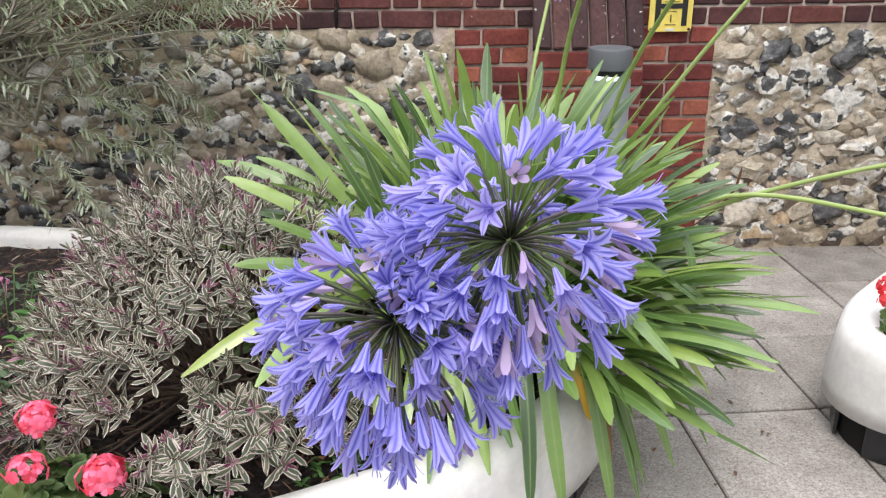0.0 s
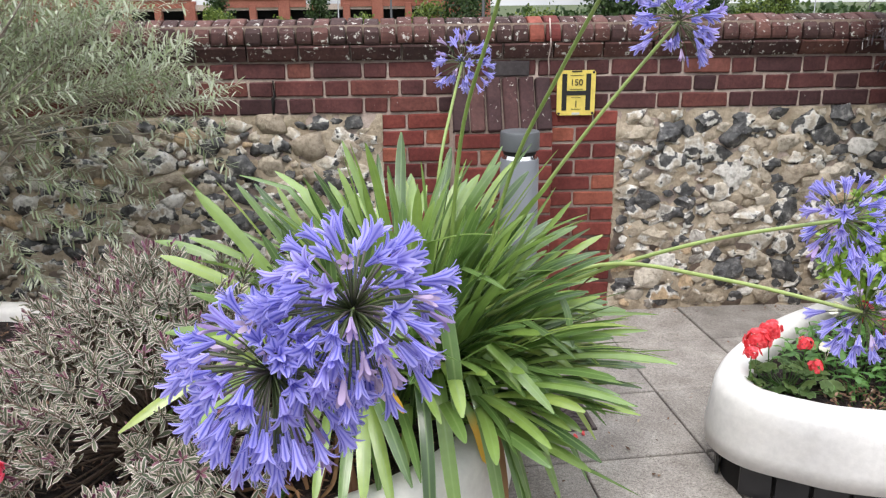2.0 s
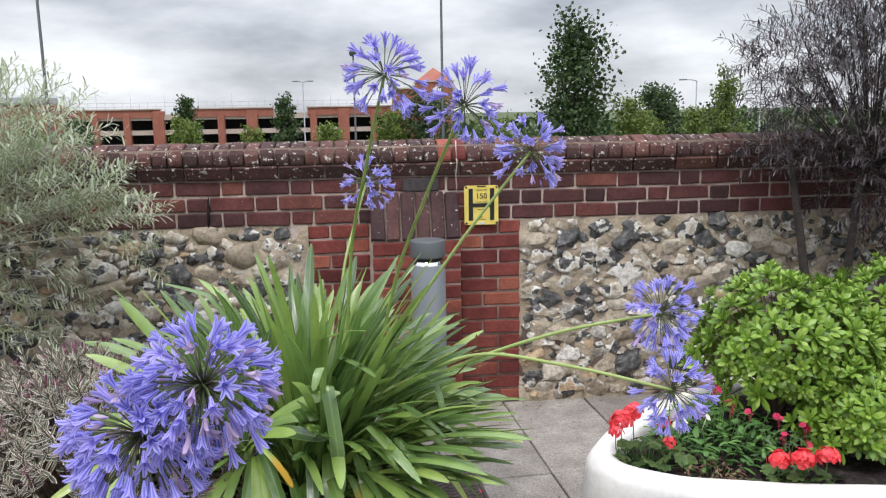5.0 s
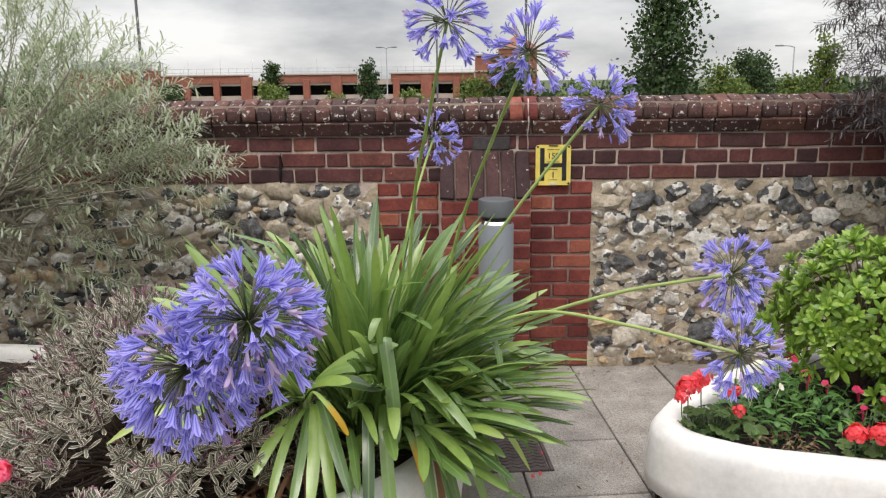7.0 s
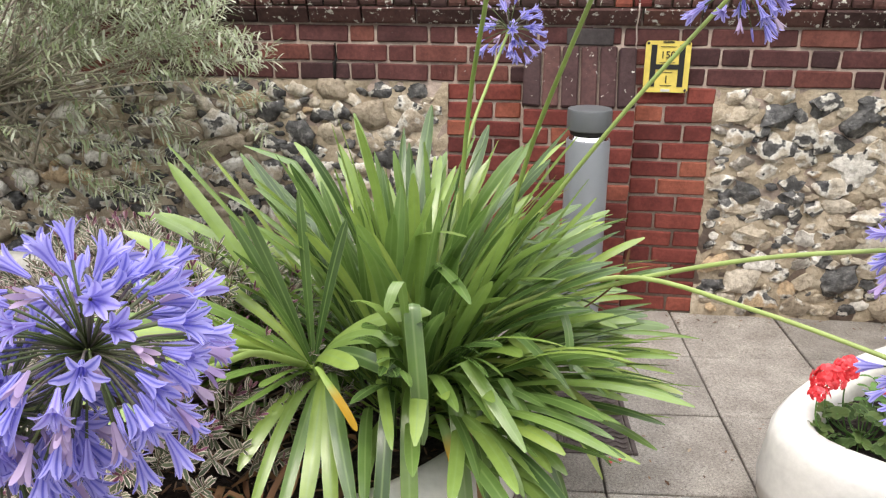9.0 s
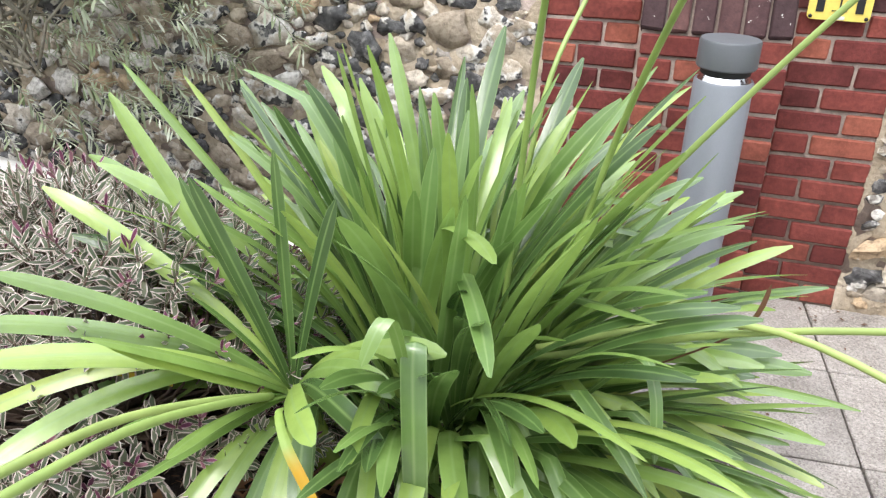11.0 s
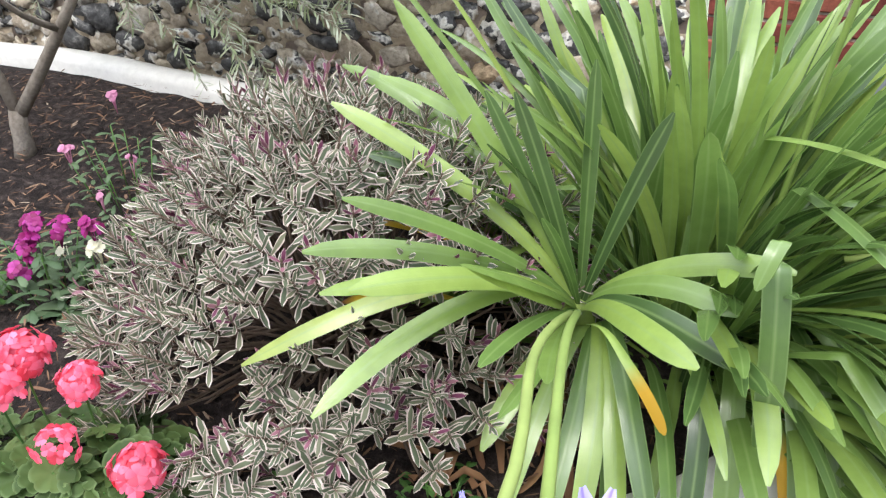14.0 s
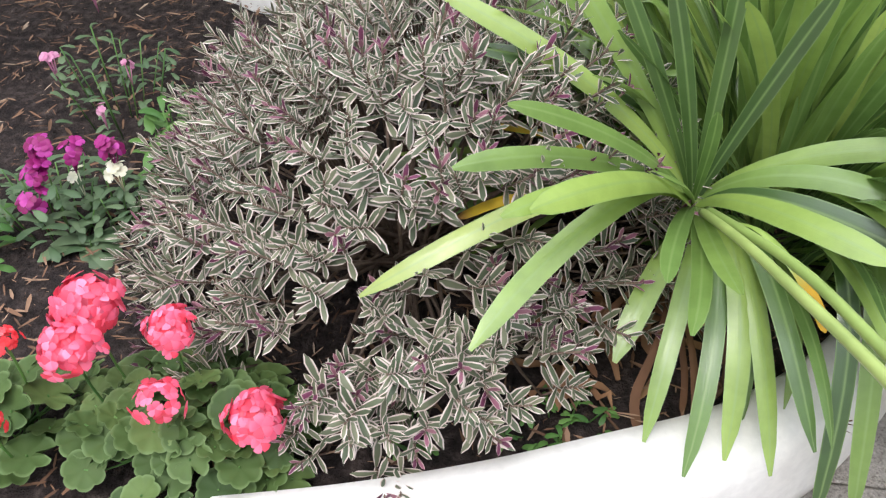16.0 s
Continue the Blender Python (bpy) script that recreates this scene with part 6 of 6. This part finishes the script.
# ---- paving slabs ----
SLAB, GAP, TURN = 0.447, 0.007, radians(4.0)
slab_meshes = []
for v in range(4):
    g = Geo()
    soft_box(g, -SLAB / 2 + GAP / 2, SLAB / 2 - GAP / 2, -SLAB / 2 + GAP / 2, SLAB / 2 - GAP / 2, -0.05, 0.0, 0.004, 0, 0.0012)
    slab_meshes.append(g.mesh("paving_slab", M_SLAB, False))
ca, sa = math.cos(TURN), math.sin(TURN)
ox, oy = 0.232, -0.420
for i in range(-9, 9):
    for j in range(-11, 1):
        u, v = (i + 0.5) * SLAB, (j + 0.5) * SLAB
        x, y = ox + u * ca - v * sa, oy + u * sa + v * ca
        if -3.6 < x < 3.4 and -4.9 < y < -0.1:
            part("paving_slab", R.choice(slab_meshes), pavement, "", pose(x, y, R.uniform(-0.002, 0.001), R.uniform(-0.15, 0.15), R.uniform(-0.15, 0.15), math.degrees(TURN)))
g = Geo()
for i in range(130):
    x, y = R.uniform(-0.5, 1.2), R.uniform(-1.9, -0.03)
    if R.random() < 0.4:
        y = R.uniform(-0.12, -0.02)
    s = R.uniform(0.003, 0.011)
    a = R.uniform(0, 6.28)
    p = Vector((x, y, 0.003))
    d = Vector((math.cos(a), math.sin(a), 0.2))
    blade(g, [p, p + d * s, p + d * 2 * s], s * 1.1, None, 0.5)
tagged(thing("pavement_litter", g.mesh("pavement_litter", M_LITTER), "crumbs of dry leaf and grit on the paving", "leaf litter"), kind="stuff")

# ---- bricks ----
C = 0.0775


def brick_mesh(w, h, d, c=0.005):
    g = Geo()
    soft_box(g, -w / 2, w / 2, 0, d, -h / 2, h / 2, c, 0, 0.0022)
    return g


def brick_set(w, h, mat, n=3, d=0.05):
    return [brick_mesh(w, h, d).mesh("brick", mat, False) for _ in range(n)]


def lay(meshes, x, y, z, parent=wall):
    part("brick", R.choice(meshes), parent, "", pose(x, y + R.uniform(-0.004, 0.003), z + R.uniform(-0.0015, 0.0015), 0, R.uniform(-0.4, 0.4), R.uniform(-0.5, 0.5)))


H = 0.0665
OLD_S, OLD_H = brick_set(0.214, H, M_BRICK_OLD), brick_set(0.102, H, M_BRICK_OLD)
# three courses over the flint, alternate stretchers and headers
for k in range(3):
    z = FLINT_TOP + C * (k + 0.5)
    x = -2.45 + (0.164 if k % 2 else 0.0)
    i = 0
    while x < 2.6:
        w = 0.214 if i % 2 == 0 else 0.102
        xc = x + w / 2
        # the buttress top covers the middle of the lower two courses
        if not (k < 2 and BX0 + 0.02 < xc < BX1 - 0.02):
            lay(OLD_S if i % 2 == 0 else OLD_H, xc, 0.0, z)
        x += w + 0.011
        i += 1
g = Geo()
soft_box(g, -0.094, 0.094, -0.006, 0.03, -0.032, 0.032, 0.004, 0, 0.002)
part("brick", g.mesh("brick", M_BRICK_GREY, False), wall, "dark grey patch brick", pose(-0.219, -0.004, 1.187))
# plinth course under the coping
g_meshes = []
for v in range(3):
    g = Geo()
    w, z0, z1 = 0.108, -0.036, 0.036
    j = [R.uniform(-0.003, 0.003) for _ in range(6)]
    prof = [(0.06, z0), (-0.006 + j[0], z0 + 0.002), (-0.012 + j[1], z0 + 0.012), (-0.034 + j[2], z1 - 0.012), (-0.030 + j[3], z1 - 0.003), (0.06, z1)]
    k = len(prof)
    g.add([(x, y, z) for x in (-w, w) for y, z in prof], [tuple(range(k))[::-1], tuple(range(k, 2 * k))] + [(i, (i + 1) % k, k + (i + 1) % k, k + i) for i in range(k)])
    g_meshes.append(g.mesh("brick", M_BRICK_CAP, False))
x = -2.40
while x < 2.6:
    part("brick", R.choice(g_meshes), wall, "", pose(x, R.uniform(-0.003, 0.003), FLINT_TOP + 3 * C + 0.039))
    x += 0.2265
# rounded coping bricks on edge
cop = []
for v in range(4):
    g = Geo()
    w = 0.0325
    prof = [(0.27, 0.0)] + [(0.12 + 0.158 * math.cos(radians(a)) * R.uniform(0.97, 1.03), 0.016 + 0.092 * math.sin(radians(a)) ** 0.8 * R.uniform(0.95, 1.04)) for a in range(8, 180, 14)] + [(-0.038, 0.012), (-0.034, 0.0)]
    k = len(prof)
    prof2 = [(y * 0.975 + 0.003, z * 0.955) for y, z in prof]
    v = [(-w, y, z) for y, z in prof2] + [(-w + 0.005, y, z) for y, z in prof] + [(w - 0.005, y, z) for y, z in prof] + [(w, y, z) for y, z in prof2]
    g.add(v, [tuple(range(k)), tuple(range(3 * k, 4 * k))[::-1]] + [(r * k + i, r * k + (i + 1) % k, (r + 1) * k + (i + 1) % k, (r + 1) * k + i) for r in range(3) for i in range(k)])
    cop.append(g.mesh("brick", M_BRICK_CAP, False))
cop_red = []
for me in cop[:2]:
    c = me.copy()
    c.materials.clear()
    c.materials.append(M_BRICK_RED)
    cop_red.append(c)
x = -2.45
while x < 2.62:
    part("brick", R.choice(cop_red if -0.16 < x < 0.0 else cop), wall, "", pose(x, R.uniform(-0.004, 0.004), 1.306 + R.uniform(-0.004, 0.003), 0, 0, R.uniform(-0.8, 0.8)))
    x += 0.0735
g = Geo()
box(g, WALL_X0, WALL_X1, -0.010, 0.235, 1.30, 1.385)
part("coping_bed", g.mesh("coping_bed", M_MORTAR_OLD), wall, "mortar under the coping")
# red quoins on both sides of the buttress
RED_S, RED_H, RED_L = brick_set(0.192, H - 0.002, M_BRICK_RED), brick_set(0.108, H - 0.002, M_BRICK_RED), brick_set(0.120, H - 0.002, M_BRICK_RED)
CQ = FLINT_TOP / 13
for k in range(13):
    z = CQ * (k + 0.5)
    if k % 2:
        lay(RED_H, BX1 + 0.062, 0.0, z), lay(RED_S, BX1 + 0.222, 0.0, z)
        lay(RED_H, BX0 - 0.062, 0.0, z), lay(RED_S, BX0 - 0.062 - 0.160, 0.0, z)
    else:
        lay(RED_S, BX1 + 0.104, 0.0, z), lay(RED_H, BX1 + 0.104 + 0.160, 0.0, z)
        lay(RED_S, BX0 - 0.104, 0.0, z), lay(RED_H, BX0 - 0.104 - 0.160, 0.0, z)
# buttress front and returns
BS, BH = brick_set(0.214, H, M_BRICK_RED), brick_set(0.102, H, M_BRICK_RED)
ret = []
for v in range(2):
    g = Geo()
    soft_box(g, -0.03, 0.0, 0.0, 0.118, -H / 2, H / 2, 0.004, 0, 0.0015)
    ret.append(g.mesh("brick", M_BRICK_RED, False))
for k in range(12):
    z = CQ * (k + 0.5)
    x = BX0
    seq = ((BS, 0.214), (BS, 0.214)) if k % 2 else ((BH, 0.102), (BS, 0.214), (BH, 0.102))
    gap = 0.012
    tot = sum(w for _, w in seq) + gap * (len(seq) - 1)
    x += (BX1 - BX0 - tot) / 2
    for ms, w in seq:
        lay(ms, x + w / 2, BY, z, buttress)
        x += w + gap
# sloping top of bricks on edge
sl = []
for v in range(3):
    g = Geo()
    soft_box(g, -0.034, 0.034, -0.012, 0.05, -0.125, 0.125, 0.006, 0, 0.004)
    sl.append(g.mesh("brick", M_BRICK_DARK, False))
for i in range(6):
    part("brick", R.choice(sl), buttress, "", pose(BX0 + 0.037 + i * 0.0752, -0.068, 1.035, -26, 0, R.uniform(-1, 1)))
# crack in the brickwork and a pale scar on the buttress
g = Geo()
tube(g, [(-1.285, -0.004, 1.00), (-1.283, -0.006, 1.07), (-1.275, -0.006, 1.08), (-1.278, -0.006, 1.15)], [0.006, 0.009, 0.007, 0.004], 5)
part("crack", g.mesh("crack", M_CRACK), wall, "dark open joint in the brickwork")

g = Geo()
tube(g, [(-0.040, -0.046, 1.32), (-0.038, -0.040, 1.285), (-0.041, -0.008, 1.23), (-0.036, -0.006, 1.18), (-0.040, -0.006, 1.12)], 0.0035, 5)
tube(g, [(-0.040, -0.038, 1.325), (-0.041, -0.034, 1.36), (-0.038, 0.0, 1.405)], 0.0035, 5)
part("joint_line", g.mesh("joint_line", M_SCAR), wall, "pale sealed movement joint")
g = Geo()
k = 11
g.add([(0, 0, 0)] + [(0.016 * R.uniform(0.5, 1.2) * math.cos(6.283 * i / k), 0, 0.03 * R.uniform(0.5, 1.2) * math.sin(6.283 * i / k)) for i in range(k)], [(0, 1 + (i + 1) % k, 1 + i) for i in range(k)])
part("scar", g.mesh("scar", M_SCAR), buttress, "pale spalled patch on the brick", pose(-0.282, -0.092, 1.012, -26, 0, 0))

# ---- flints ----
flints = []
for v in range(26):
    bm = bmesh.new()
    bmesh.ops.create_icosphere(bm, subdivisions=2, radius=1.0)
    off = Vector((v * 3.7, v * 1.3, 0))
    cuts = [(Vector((R.uniform(-0.7, 0.7), -1, R.uniform(-0.7, 0.7))).normalized(), R.uniform(0.42, 0.72)) for _ in range(1 + v % 3)]
    for w in bm.verts:
        w.co *= 1 + 0.75 * noise.noise(w.co * 1.5 + off) + 0.30 * noise.noise(w.co * 3.2 + off)
        for cut, lim in cuts:
            over = w.co.dot(cut) - lim
            if over > 0 and v % 4:
                w.co -= cut * over * 0.85
    me = bpy.data.meshes.new("flint")
    bm.to_mesh(me)
    bm.free()
    me.materials.append(M_FLINT)
    me.polygons.foreach_set("use_smooth", [True] * len(me.polygons))
    me.set_sharp_from_angle(angle=radians(46))
    flints.append(me)
spots = []
for tries, (r0, r1) in ((500, (0.050, 0.066)), (6000, (0.034, 0.048)), (16000, (0.016, 0.029))):
    for _ in range(tries):
        x, z = R.uniform(-3.9, 2.6), R.uniform(0.03, FLINT_TOP - 0.03)
        r = R.uniform(r0, r1)
        if -0.83 - r < x < 0.30 + r:
            continue
        if z + r * 0.7 > FLINT_TOP + 0.015 or z - r * 0.7 < -0.02:
            continue
        if any((x - a) ** 2 * 0.72 + (z - b) ** 2 * 1.5 < (0.90 * (r + s)) ** 2 for a, b, s in spots):
            continue
        spots.append((x, z, r))
spots.sort(key=lambda s: abs(s[0] - 0.3))
rest = Geo()
for i, (x, z, r) in enumerate(spots):
    m = pose(x, 0.000, z, R.uniform(-15, 15), R.uniform(-25, 25), R.uniform(-15, 15)) @ Matrix.Diagonal((r * R.uniform(1.1, 1.6), r * R.uniform(0.32, 0.52), r * R.uniform(0.66, 1.0), 1))
    me = R.choice(flints)
    if i < 300:
        part("flint", me, wall, "", m)
    else:
        rest.add([v.co for v in me.vertices], [tuple(p.vertices) for p in me.polygons], 0, None, None, m)
tagged(part("flints", rest.mesh("flints", M_FLINT_REST), wall, "further flints of the wall"), kind="stuff")
